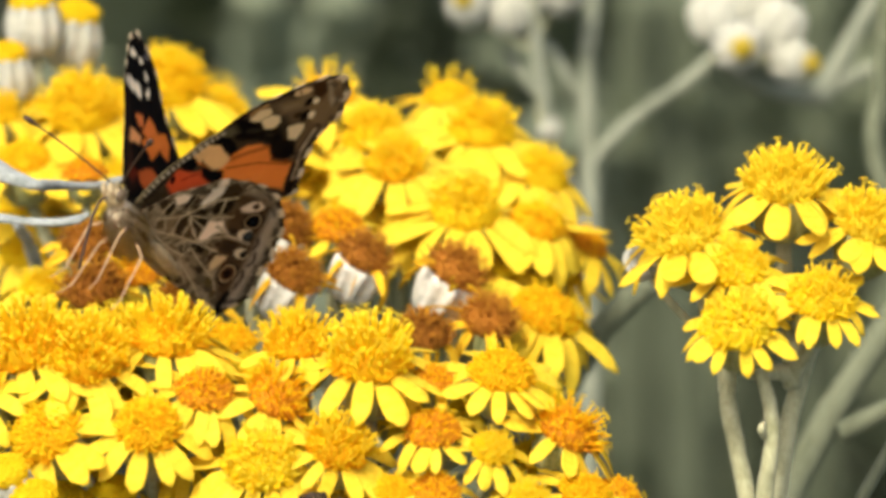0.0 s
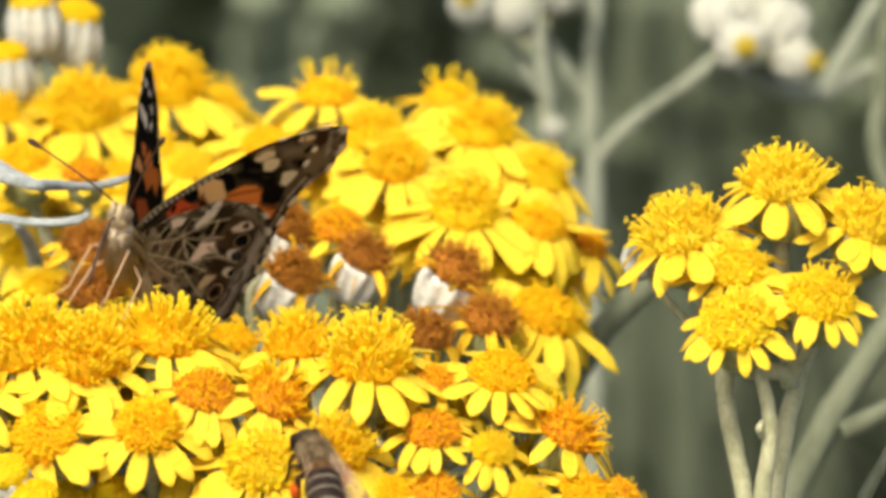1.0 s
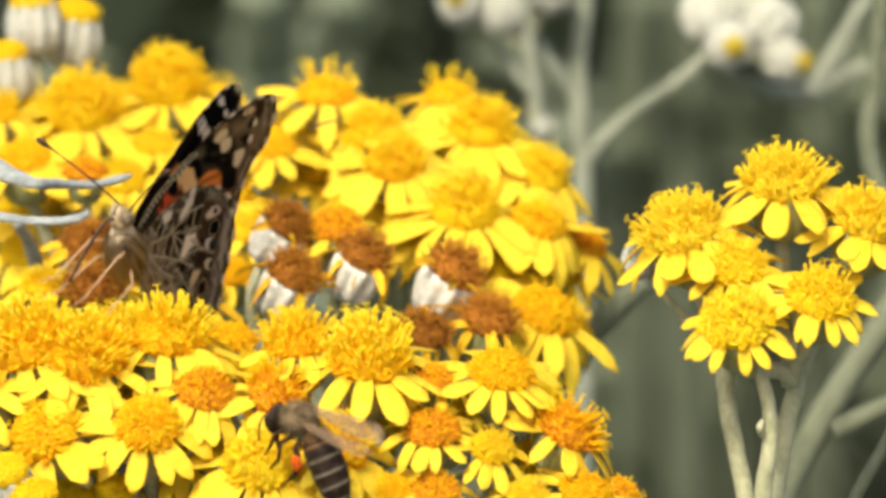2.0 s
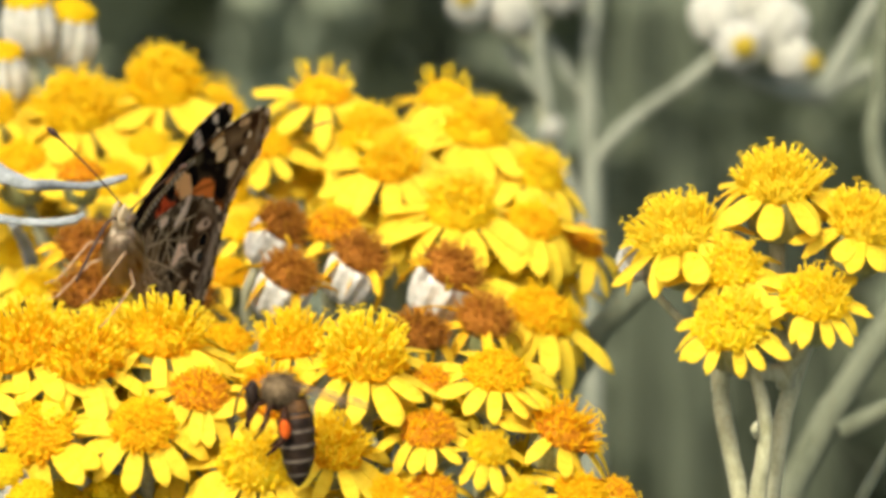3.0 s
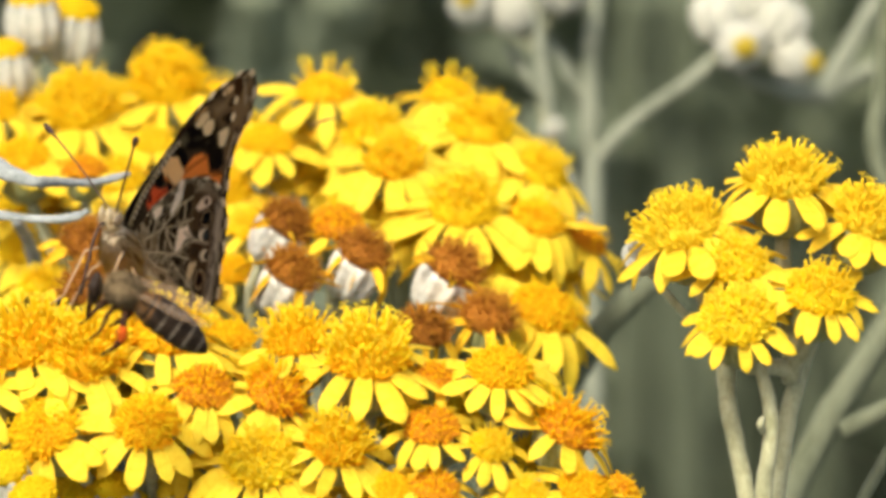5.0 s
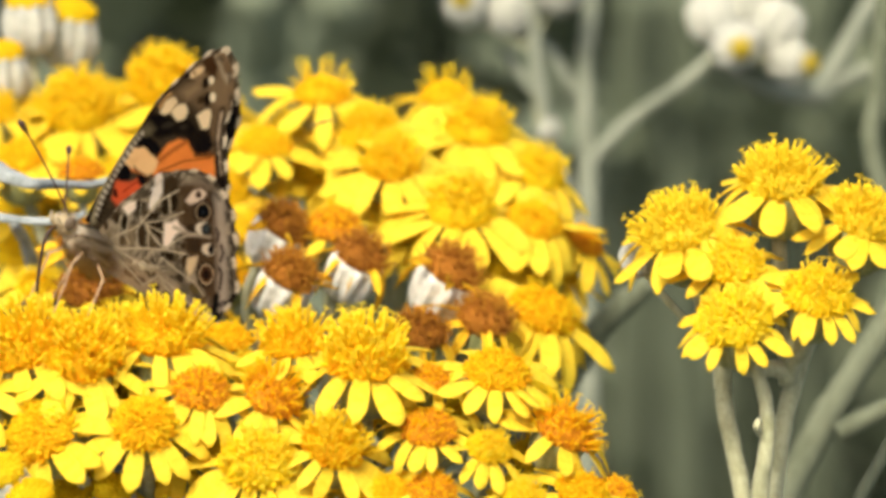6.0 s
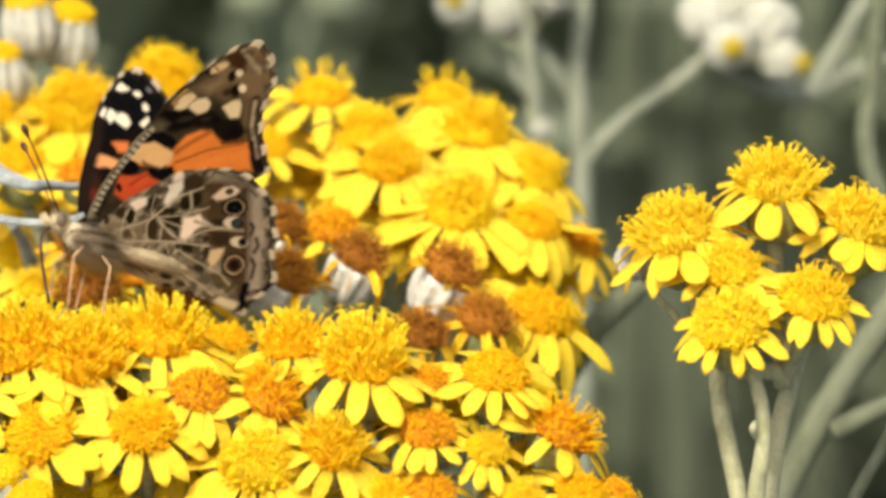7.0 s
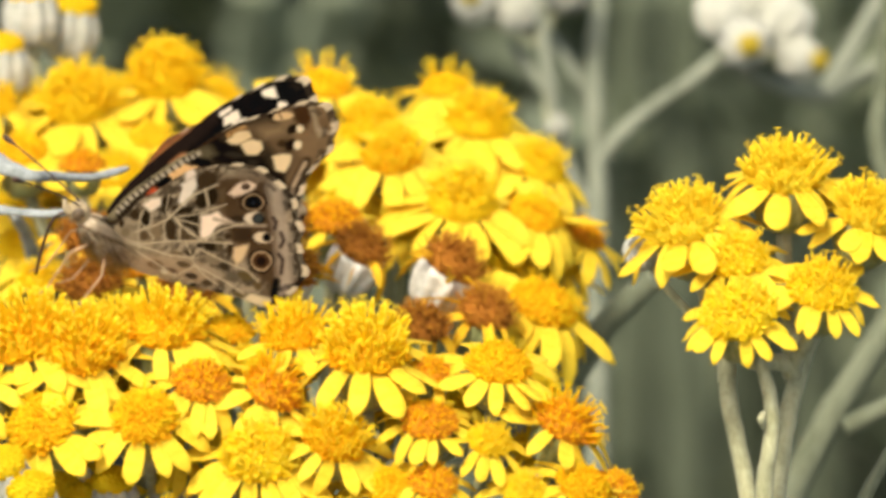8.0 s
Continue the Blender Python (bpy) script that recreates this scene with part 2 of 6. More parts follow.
def stalk(plant, a, way, b, r0=0.75, r1=0.9, name="stalk", material=None):
    """A felted stalk from the cup's base at a down to the node at b."""
    a, b, way = Vector(a), Vector(b), Vector(way)
    span = (b - a).length
    bm = bmesh.new()
    mid = b + Vector((0, 0, 1)) * span * 0.35
    tube(bm, bend(a, a - way * span * 0.4, mid, b, 9), [(r0 + (r1 - r0) * i / 9) * MM for i in range(10)], 9)
    inv = plant.matrix_basis.inverted()
    return part(name, bm, material or FELT, plant, local=inv)


def head(plant, x, y, z, ax, ay, az, size=1.0, kind="fresh", petals=11, node=None, spin=0, droop=0.0, cup="green", petal=1.0):
    """One flower head of a plant: x, y, z is the middle of its disc and ax, ay, az the way it faces."""
    rng = random.Random(round(x * 1e6) * 31 + round(z * 1e6))
    axis = Vector((ax, ay, az)).normalized()
    at = Vector((x, y, z)) - axis * 1.6 * MM * size
    m = Matrix.Translation(at) @ turn_to(axis, spin) @ Matrix.Scale(size, 4)
    me = DISCS[kind][rng.randrange(2)]
    disc = under("flower_head", me, plant, plant.matrix_basis.inverted() @ m,
                 {"fresh": "", "spiky": "yellow head with long styles", "ripe": "orange ripening head", "rusty": "rust-orange ageing head", "brown": "brown withered head", "shaggy": "rust-orange head with curling styles", "lemon": "clear yellow head with long florets", "crested": "yellow head crested with long styles", "tall": "tall yellow head", "pegged": "orange-yellow head with long florets"}[kind])
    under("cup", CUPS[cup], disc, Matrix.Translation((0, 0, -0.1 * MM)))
    old = kind == "brown"
    for k in range(petals):
        a = 360 * k / petals + rng.uniform(-9, 9)
        down = rng.uniform(-4, 22) + droop if not old else rng.uniform(-50, 65)
        me = rng.choice(OLD_PETALS if old else PETALS)
        s = rng.uniform(0.86, 1.1) * petal
        loc = pose(0, 0, 0, 0, 0, a) @ Matrix.Translation((2.6 * MM, 0, -0.05 * MM + 0.12 * MM * (k % 2))) @ pose(0, 0, 0, rng.uniform(-14, 14), down, 0) @ Matrix.Diagonal((s, s * rng.uniform(0.9, 1.05), s, 1))
        under("petal", me, disc, loc)
    if node is not None:
        tall = (6.2 if cup == "white" else 5.0) * MM * size
        stalk(plant, at - axis * tall * 0.97, axis, node, 0.75 * size, 0.95 * size)
    return disc


def plant_at(name, x, y, z, label, category="flower", group=""):
    e = new(name)
    e.empty_display_size = 0.01
    e.matrix_basis = pose(x, y, z)
    return tagged(e, label, category, group)


BUD_BODY, BUD_TOP = {}, {}


def bud(plant, x, y, z, ax, ay, az, size=1.0, opened=True, node=None, wide=3.4, tall=7.0):
    """An unopened head: a white felted cup with bract ribs, closed or with a yellow button on top."""
    axis = Vector((ax, ay, az)).normalized()
    key = (opened, wide, tall)
    if key not in BUD_BODY:
        bm = bmesh.new()
        w, t = wide * MM, tall * MM
        prof = [(w * 0.3, -t * 0.5), (w * 0.68, -t * 0.45), (w * 0.93, -t * 0.25), (w, 0), (w * 0.97, t * 0.2), (w * 0.84, t * 0.38)]
        prof += {True: [(w * 0.80, t * 0.46)], "small": [(w * 0.55, t * 0.47), (w * 0.42, t * 0.48)], False: [(w * 0.55, t * 0.5), (w * 0.2, t * 0.56)]}[opened]
        wt = w * (0.5 if opened == "small" else 1.0)
        lathe(bm, prof, 72, 9, 0.10)
        BUD_BODY[key] = mesh_of("bud", bm, BUD_WOOL)
        bm = bmesh.new()
        rng = random.Random(4)
        lathe(bm, [(wt * 0.84, t * 0.42), (wt * 0.84, t * 0.54), (wt * 0.66, t * 0.66), (wt * 0.35, t * 0.73), (wt * 0.08, t * 0.75)], 20)
        for i in range(60):
            q, a = math.sqrt((i + 0.5) / 60), i * 2.39996
            floret(bm, rng, (math.cos(a) * wt * 0.8 * q, math.sin(a) * wt * 0.8 * q, t * (0.72 - 0.18 * q * q)), (math.cos(a) * q * 0.5, math.sin(a) * q * 0.5, 1), 0.55 * MM, 0.28 * MM, 0, 0)
        BUD_TOP[key] = mesh_of("bud_button", bm, BUD_YELLOW if opened == "small" else FLORET)
    m = Matrix.Translation((x, y, z)) @ turn_to(axis, x * 9e4 % 360) @ Matrix.Scale(size, 4)
    ob = under("bud", BUD_BODY[key], plant, plant.matrix_basis.inverted() @ m, "white woolly bud")
    if opened:
        under("button", BUD_TOP[key], ob, None, "yellow floret button")
    if node is not None:
        stalk(plant, Vector((x, y, z)) - axis * tall * 0.48 * MM * size, axis, node, 0.8 * size, 1.0 * size)
    return ob


def stem(plant, points, radii, name="stem", material=None):
    """A felted stem through points, its radii in millimetres, smoothed and slightly uneven."""
    pts, rad = [], []
    v = [Vector(p) for p in points]
    for i in range(len(v) - 1):
        a, b, c, d = v[max(i - 1, 0)], v[i], v[i + 1], v[min(i + 2, len(v) - 1)]
        for k in range(6):
            t = k / 6
            pts.append(0.5 * (2 * b + (c - a) * t + (2 * a - 5 * b + 4 * c - d) * t * t + (3 * b - a - 3 * c + d) * t ** 3))
            rad.append(radii[i] + (radii[i + 1] - radii[i]) * t)
    pts.append(v[-1]), rad.append(radii[-1])
    lobe = name == "leaf_lobe"
    rad = [r * MM * (1 + (0.30 * noise.noise(p * 260) + 0.12 * noise.noise(p * 900) if lobe else 0.06 * noise.noise(p * 400))) for r, p in zip(rad, pts)]
    bm = bmesh.new()
    rings = tube(bm, pts, rad, 14)
    for ring, p, r in zip(rings, pts, rad):
        for v in ring:
            v.co += (v.co - p).normalized() * r * 0.10 * noise.noise(v.co * 700)
            if lobe:
                v.co.z = p.z + (v.co.z - p.z) * 0.72 - 0.25 * r * (abs(v.co.y - p.y) / r) ** 2
    return part(name, bm, material or FELT, plant, local=plant.matrix_basis.inverted())


# ---- ground and what grows behind ----
def ground():
    bm = bmesh.new()
    n = 60
    rows = []
    for i in range(n + 1):
        row = []
        for j in range(n + 1):
            x, y = ((i / n * 2 - 1) ** 3) * 60, ((j / n * 2 - 1) ** 3) * 60
            near = max(0.0, 1 - math.hypot(x, y) / 6)
            row.append(bm.verts.new((x, y, 0.03 * near * noise.noise((x * 3, y * 3, 0)))))
        rows.append(row)
    for i in range(n):
        for j in range(n):
            bm.faces.new((rows[i][j], rows[i + 1][j], rows[i + 1][j + 1], rows[i][j + 1]))
    return tagged(new("ground", mesh_of("ground", bm, SOIL)), "dark shaded garden soil", "ground", kind="structure")


ground()


def foliage(name, x, y, wide, tall, count, seed):
    """A low bush of lobed grey-green leaves far behind the flowers."""
    rng = random.Random(seed)
    bm = bmesh.new()
    for i in range(count):
        a, q = rng.uniform(0, math.tau), math.sqrt(rng.random())
        h = rng.random() ** 0.7 * tall
        foot = Vector((math.cos(a) * q * wide, math.sin(a) * q * wide, h))
        way = Vector((math.cos(a) * 0.8, math.sin(a) * 0.8, rng.uniform(0.4, 1.4))).normalized()
        side = way.cross(Vector((0, 0, 1))).normalized()
        long = rng.uniform(0.05, 0.10)
        spine = [foot + way * long * t - Vector((0, 0, 0.02 * t * t)) for t in (0, 0.35, 0.7, 1.0)]
        widths = (0.006, 0.018, 0.022, 0.004)
        ring = [(bm.verts.new(p - side * w), bm.verts.new(p + Vector((0, 0, -0.003))), bm.verts.new(p + side * w)) for p, w in zip(spine, widths)]
        for p, r in zip(ring, ring[1:]):
            bm.faces.new((p[0], p[1], r[1], r[0]))
            bm.faces.new((p[1], p[2], r[2], r[1]))
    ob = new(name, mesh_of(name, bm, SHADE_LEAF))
    ob.matrix_basis = pose(x, y, 0)
    return tagged(ob, "grey-green felted foliage of dusty groundsel bushes", "foliage", "bushes", "stuff")


foliage("foliage", -0.12, 1.30, 0.36, 0.24, 1100, 11)
foliage("foliage", 0.24, 0.92, 0.20, 0.09, 200, 4)
foliage("foliage", 0.35, 1.0, 0.36, 0.20, 430, 2)
foliage("foliage", 0.46, 1.55, 0.42, 0.30, 800, 3)


def sliver():
    """A tiny dry bract lying on the petals of the rear dome."""
    bm = bmesh.new()
    tube(bm, bend((-1.5 * MM, 0, 0), (-0.5 * MM, 0, 0.25 * MM), (0.6 * MM, 0, 0.3 * MM), (1.6 * MM, 0, 0.1 * MM)), [0.05 * MM, 0.12 * MM, 0.16 * MM, 0.17 * MM, 0.17 * MM, 0.15 * MM, 0.12 * MM, 0.08 * MM, 0.04 * MM], 7)
    return tagged(new("dry_bract", mesh_of("dry_bract", bm, SLIVER)), "tiny dark dry bract lying on yellow petals", "plant debris")


SLIVER = surface("dry_dark_bract", (0.10, 0.055, 0.02), (0.2, 0.12, 0.05), 1500, 0.8, 0.4, gloss=0.1)


# ---- the plants ----
right_spray = plant_at("groundsel_spray", 0.0321, -0.0202, 0.3945, "small upright spray of fresh yellow groundsel heads on grey stems", "flower plant", "groundsel sprays")
stem(right_spray, [(0.0321, -0.0202, 0.3945), (0.0370, -0.0122, 0.1952), (0.0338, -0.0102, -0.0040)], [1.6, 2.2, 3.0], "main_stem")
node = (0.0348, 0.0010, 0.4353)
head(right_spray, 0.0340, 0.0064, 0.4558, 0.000, -0.020, 1.000, 1.05, "lemon", 14, node, petal=1.04)
head(right_spray, 0.0287, -0.0068, 0.4459, -0.120, -0.394, 0.911, 1.01, "fresh", 15, node, petal=0.70)
head(right_spray, 0.0373, -0.0041, 0.4476, 0.119, -0.288, 0.950, 0.95, "fresh", 15, node, petal=0.72)
head(right_spray, 0.0427, 0.0040, 0.4523, 0.251, -0.021, 0.968, 0.99, "lemon", 14, node, petal=1.00)
node = (0.0284, 0.0018, 0.4344)
head(right_spray, 0.0233, 0.0028, 0.4519, -0.302, -0.105, 0.948, 1.05, "lemon", 14, node, petal=0.95)
head(right_spray, 0.0286, -0.0002, 0.4495, 0.000, -0.182, 0.983, 0.95, "fresh", 15, node, petal=0.77)
stem(right_spray, [(0.0310, -0.0039, 0.4393), (0.0320, -0.0049, 0.4364), (0.0324, -0.0061, 0.4333), (0.0321, -0.0072, 0.4301), (0.0317, -0.0076, 0.4261), (0.0314, -0.0107, 0.4146), (0.0321, -0.0202, 0.3945)], [0.61, 0.73, 0.78, 0.84, 0.90, 1.01, 1.68], "stem", FELT)
stem(right_spray, [(0.0315, -0.0067, 0.4344), (0.0312, -0.0079, 0.4342), (0.0315, -0.0072, 0.4330)], [0.22, 0.39, 0.22], "bract", FELT)
stem(right_spray, [(0.0372, 0.0044, 0.4388), (0.0360, 0.0034, 0.4359), (0.0347, 0.0010, 0.4322), (0.0338, -0.0006, 0.4280), (0.0332, -0.0030, 0.4241), (0.0319, -0.0098, 0.4142)], [0.79, 0.85, 0.96, 1.02, 1.02, 1.07], "stem", FELT)
stem(right_spray, [(0.0288, 0.0044, 0.4388), (0.0283, 0.0023, 0.4360), (0.0285, 0.0003, 0.4331), (0.0292, -0.0020, 0.4298), (0.0303, -0.0040, 0.4245), (0.0316, -0.0089, 0.4138)], [0.62, 0.85, 0.90, 0.93, 0.93, 0.96], "stem", FELT)
node = (0.0284, 0.0018, 0.4344)
bud(right_spray, 0.0200, 0.0090, 0.4455, -0.530, 0.290, 0.797, 0.52, False, node)
front_spray = plant_at("groundsel_spray", -0.0198, 0.0068, 0.3809, "dense domed spray of yellow and orange groundsel heads", "flower plant", "groundsel sprays")
stem(front_spray, [(-0.0198, 0.0068, 0.3809), (-0.0163, 0.0148, 0.1884), (-0.0207, 0.0168, -0.0040)], [1.6, 2.2, 3.0], "main_stem")
stem(front_spray, [(-0.0284, 0.0093, 0.4024), (-0.0228, 0.0080, 0.3916), (-0.0198, 0.0068, 0.3809)], [0.9, 1.1, 1.5], "branch")
node = (-0.0284, 0.0093, 0.4024)
head(front_spray, -0.0287, -0.0122, 0.4368, 0.020, -0.547, 0.837, 0.88, "ripe", 14, node)
head(front_spray, -0.0394, -0.0115, 0.4359, -0.420, -0.434, 0.797, 1.02, "ripe", 14, node)
head(front_spray, -0.0415, -0.0029, 0.4421, -0.206, -0.084, 0.975, 1.21, "pegged", 13, node)
head(front_spray, -0.0352, -0.0052, 0.4416, 0.000, -0.251, 0.968, 1.10, "pegged", 13, node)
head(front_spray, -0.0319, 0.0019, 0.4407, 0.000, -0.069, 0.998, 0.84, "pegged", 11, node)
head(front_spray, -0.0271, -0.0017, 0.4425, 0.051, -0.024, 0.998, 1.07, "pegged", 13, node)
head(front_spray, -0.0232, -0.0082, 0.4390, 0.154, -0.316, 0.936, 0.79, "rusty", 15, node)
head(front_spray, -0.0176, -0.0134, 0.4337, 0.000, -0.397, 0.918, 1.05, "fresh", 15, node)
head(front_spray, -0.0469, -0.0064, 0.4382, -0.527, -0.144, 0.838, 0.96, "ripe", 12, node)
stem(front_spray, [(-0.0084, 0.0093, 0.4024), (-0.0158, 0.0080, 0.3916), (-0.0198, 0.0068, 0.3809)], [0.9, 1.1, 1.5], "branch")
node = (-0.0084, 0.0093, 0.4024)
head(front_spray, -0.0159, -0.0075, 0.4380, 0.366, -0.290, 0.884, 0.82, "shaggy", 11, node)
head(front_spray, -0.0100, -0.0120, 0.4345, 0.255, -0.294, 0.921, 0.85, "pegged", 13, node)
head(front_spray, -0.0072, -0.0052, 0.4416, 0.020, -0.123, 0.992, 1.13, "pegged", 13, node)
head(front_spray, -0.0145, -0.0010, 0.4414, -0.102, 0.037, 0.994, 0.90, "pegged", 10, node)
head(front_spray, -0.0010, -0.0105, 0.4358, 0.051, -0.274, 0.960, 0.75, "rusty", 12, node)
head(front_spray, -0.0008, -0.0042, 0.4384, 0.106, -0.090, 0.990, 0.62, "rusty", 9, node)
head(front_spray, -0.0005, -0.0144, 0.4308, 0.154, -0.316, 0.936, 0.65, "rusty", 10, node)
head(front_spray, -0.0052, -0.0136, 0.4302, -0.105, -0.207, 0.973, 0.68, "ripe", 11, node)
stem(front_spray, [(0.0045, 0.0093, 0.4024), (-0.0113, 0.0080, 0.3916), (-0.0198, 0.0068, 0.3809)], [0.9, 1.1, 1.5], "branch")
node = (0.0045, 0.0093, 0.4024)
head(front_spray, 0.0059, -0.0048, 0.4397, 0.122, -0.163, 0.979, 0.89, "ripe", 14, node)
head(front_spray, 0.0127, -0.0077, 0.4346, 0.405, -0.123, 0.906, 0.86, "shaggy", 11, node)
head(front_spray, 0.0050, -0.0112, 0.4338, 0.206, -0.298, 0.932, 0.61, "fresh", 11, node)
head(front_spray, 0.0144, -0.0127, 0.4298, 0.354, -0.302, 0.885, 0.75, "ripe", 12, node)
head(front_spray, 0.0083, -0.0138, 0.4297, 0.104, -0.318, 0.942, 0.61, "fresh", 11, node)
head(front_spray, 0.0182, -0.0091, 0.4280, 0.619, -0.044, 0.784, 0.62, "rusty", 10, node)
head(front_spray, -0.0123, -0.0158, 0.4271, 0.000, -0.423, 0.906, 1.02, "fresh", 13, node)
head(front_spray, -0.0267, -0.0150, 0.4262, 0.000, -0.290, 0.957, 1.02, "fresh", 13, node)
stem(front_spray, [(-0.0385, 0.0057, 0.4072), (-0.0263, 0.0062, 0.3940), (-0.0198, 0.0068, 0.3809)], [0.9, 1.1, 1.5], "branch")
node = (-0.0385, 0.0057, 0.4072)
bud(front_spray, -0.0422, -0.0158, 0.4301, -0.101, -0.181, 0.978, 0.81, True, node)
bud(front_spray, -0.0396, -0.0176, 0.4279, 0.000, -0.069, 0.998, 0.85, True, node)
bud(front_spray, -0.0324, -0.0072, 0.4244, 0.000, 0.027, 1.000, 0.78, True, node)
bud(front_spray, -0.0268, -0.0034, 0.4231, 0.000, 0.141, 0.990, 0.67, True, node)
stem(front_spray, [(-0.0215, 0.0189, 0.4142), (-0.0204, 0.0128, 0.3975), (-0.0198, 0.0068, 0.3809)], [0.9, 1.1, 1.5], "branch")
node = (-0.0215, 0.0189, 0.4142)
head(front_spray, -0.0215, 0.0084, 0.4379, 0.000, 0.043, 0.999, 0.74, "ripe", 0, node)
head(front_spray, -0.0196, 0.0055, 0.4359, 0.000, -0.069, 0.998, 0.63, "fresh", 10, node)
head(front_spray, -0.0330, 0.0008, 0.4347, 0.000, -0.182, 0.983, 0.70, "fresh", 12, node)
head(front_spray, -0.0255, -0.0031, 0.4297, 0.000, -0.182, 0.983, 0.70, "fresh", 12, node)
head(front_spray, -0.0355, -0.0061, 0.4273, 0.000, -0.290, 0.957, 0.76, "fresh", 12, node)
head(front_spray, -0.0048, 0.0021, 0.4324, 0.000, -0.182, 0.983, 0.63, "fresh", 11, node)
head(front_spray, 0.0026, 0.0006, 0.4342, 0.000, -0.182, 0.983, 0.63, "fresh", 11, node)
head(front_spray, -0.0126, -0.0041, 0.4270, 0.000, -0.182, 0.983, 0.63, "fresh", 11, node)
head(front_spray, 0.0100, 0.0027, 0.4340, 0.208, -0.089, 0.974, 0.63, "fresh", 10, node)
head(front_spray, 0.0093, -0.0031, 0.4297, 0.208, -0.089, 0.974, 0.63, "fresh", 11, node)
withered_spray = plant_at("groundsel_spray", -0.0103, 0.0338, 0.3673, "withered brown groundsel heads with white woolly cups", "flower plant", "groundsel sprays")
stem(withered_spray, [(-0.0103, 0.0338, 0.3673), (-0.0065, 0.0418, 0.1816), (-0.0108, 0.0438, -0.0040)], [1.6, 2.2, 3.0], "main_stem")
stem(withered_spray, [(-0.0100, 0.0327, 0.4084), (-0.0102, 0.0332, 0.3878), (-0.0103, 0.0338, 0.3673)], [0.9, 1.1, 1.5], "branch")
node = (-0.0100, 0.0327, 0.4084)
head(withered_spray, -0.0151, 0.0210, 0.4401, 0.428, -0.131, 0.894, 0.76, "brown", 8, node, cup="white")
head(withered_spray, -0.0109, 0.0307, 0.4422, 0.103, -0.137, 0.985, 0.81, "rusty", 7, node)
head(withered_spray, -0.0078, 0.0248, 0.4407, 0.432, -0.112, 0.895, 0.76, "brown", 8, node, cup="white")
head(withered_spray, -0.0160, 0.0306, 0.4420, 0.530, -0.088, 0.844, 0.72, "brown", 7, node, cup="white")
head(withered_spray, 0.0017, 0.0243, 0.4394, 0.468, -0.101, 0.878, 0.84, "brown", 8, node, cup="white")
head(withered_spray, 0.0048, 0.0194, 0.4358, 0.209, -0.149, 0.966, 0.79, "brown", 10, node)
head(withered_spray, -0.0020, 0.0156, 0.4356, 0.052, -0.137, 0.989, 0.75, "brown", 10, node)
head(withered_spray, -0.0202, 0.0402, 0.4384, 0.000, -0.091, 0.996, 0.74, "fresh", 9, node)
head(withered_spray, -0.0228, 0.0354, 0.4352, 0.000, -0.091, 0.996, 0.73, "ripe", 9, node)
head(withered_spray, -0.0371, 0.0316, 0.4396, 0.000, -0.091, 0.996, 0.81, "brown", 8, node)
head(withered_spray, -0.0383, 0.0423, 0.4442, 0.000, 0.027, 1.000, 0.65, "rusty", 8, node)
head(withered_spray, -0.0365, 0.0252, 0.4371, -0.106, -0.090, 0.990, 0.89, "brown", 8, node)
head(withered_spray, -0.0327, 0.0307, 0.4370, 0.000, 0.027, 1.000, 0.81, "rusty", 8, node)
head(withered_spray, -0.0268, 0.0264, 0.4354, 0.000, 0.027, 1.000, 0.81, "brown", 8, node)
back_spray = plant_at("groundsel_spray", -0.0057, 0.0787, 0.3446, "broad dome of bright yellow groundsel heads on felted stalks", "flower plant", "groundsel sprays")
stem(back_spray, [(-0.0057, 0.0787, 0.3446), (-0.0019, 0.0867, 0.1703), (-0.0060, 0.0887, -0.0040)], [1.6, 2.2, 3.0], "main_stem")
stem(back_spray, [(-0.0057, 0.0950, 0.3894), (-0.0057, 0.0869, 0.3670), (-0.0057, 0.0787, 0.3446)], [0.9, 1.1, 1.5], "branch")
node = (-0.0057, 0.0950, 0.3894)
head(back_spray, -0.0372, 0.0761, 0.4403, 0.000, -0.022, 1.000, 0.68, "spiky", 13, node, petal=1.4)
head(back_spray, -0.0275, 0.0530, 0.4413, 0.050, -0.150, 0.987, 0.72, "fresh", 14, node, petal=1.35)
head(back_spray, -0.0352, 0.0515, 0.4398, -0.080, -0.160, 0.984, 0.70, "spiky", 14, node, petal=1.35)
head(back_spray, -0.0318, 0.0575, 0.4420, 0.000, -0.120, 0.993, 0.62, "fresh", 14, node, petal=1.35)
head(back_spray, -0.0232, 0.0490, 0.4393, 0.080, -0.150, 0.985, 0.66, "spiky", 14, node, petal=1.35)
head(back_spray, -0.0449, 0.0710, 0.4410, -0.103, -0.022, 0.994, 0.67, "spiky", 13, node, petal=1.4)
head(back_spray, -0.0255, 0.0782, 0.4408, 0.105, 0.027, 0.994, 0.57, "crested", 12, node, petal=1.4)
head(back_spray, -0.0307, 0.0671, 0.4453, 0.000, 0.037, 0.999, 1.03, "tall", 13, node, petal=1.32)
head(back_spray, -0.0400, 0.0614, 0.4444, -0.103, -0.022, 0.994, 1.04, "tall", 14, node, petal=1.32)
head(back_spray, -0.0464, 0.0540, 0.4416, -0.203, -0.021, 0.979, 0.91, "ripe", 12, node, petal=1.32)
head(back_spray, -0.0190, 0.0546, 0.4432, 0.103, -0.077, 0.992, 0.80, "ripe", 13, node, petal=1.32)
head(back_spray, -0.0130, 0.0622, 0.4466, 0.000, 0.027, 1.000, 0.86, "crested", 12, node, petal=1.32)
head(back_spray, -0.0078, 0.0558, 0.4440, -0.103, -0.077, 0.992, 0.91, "spiky", 12, node, petal=1.32)
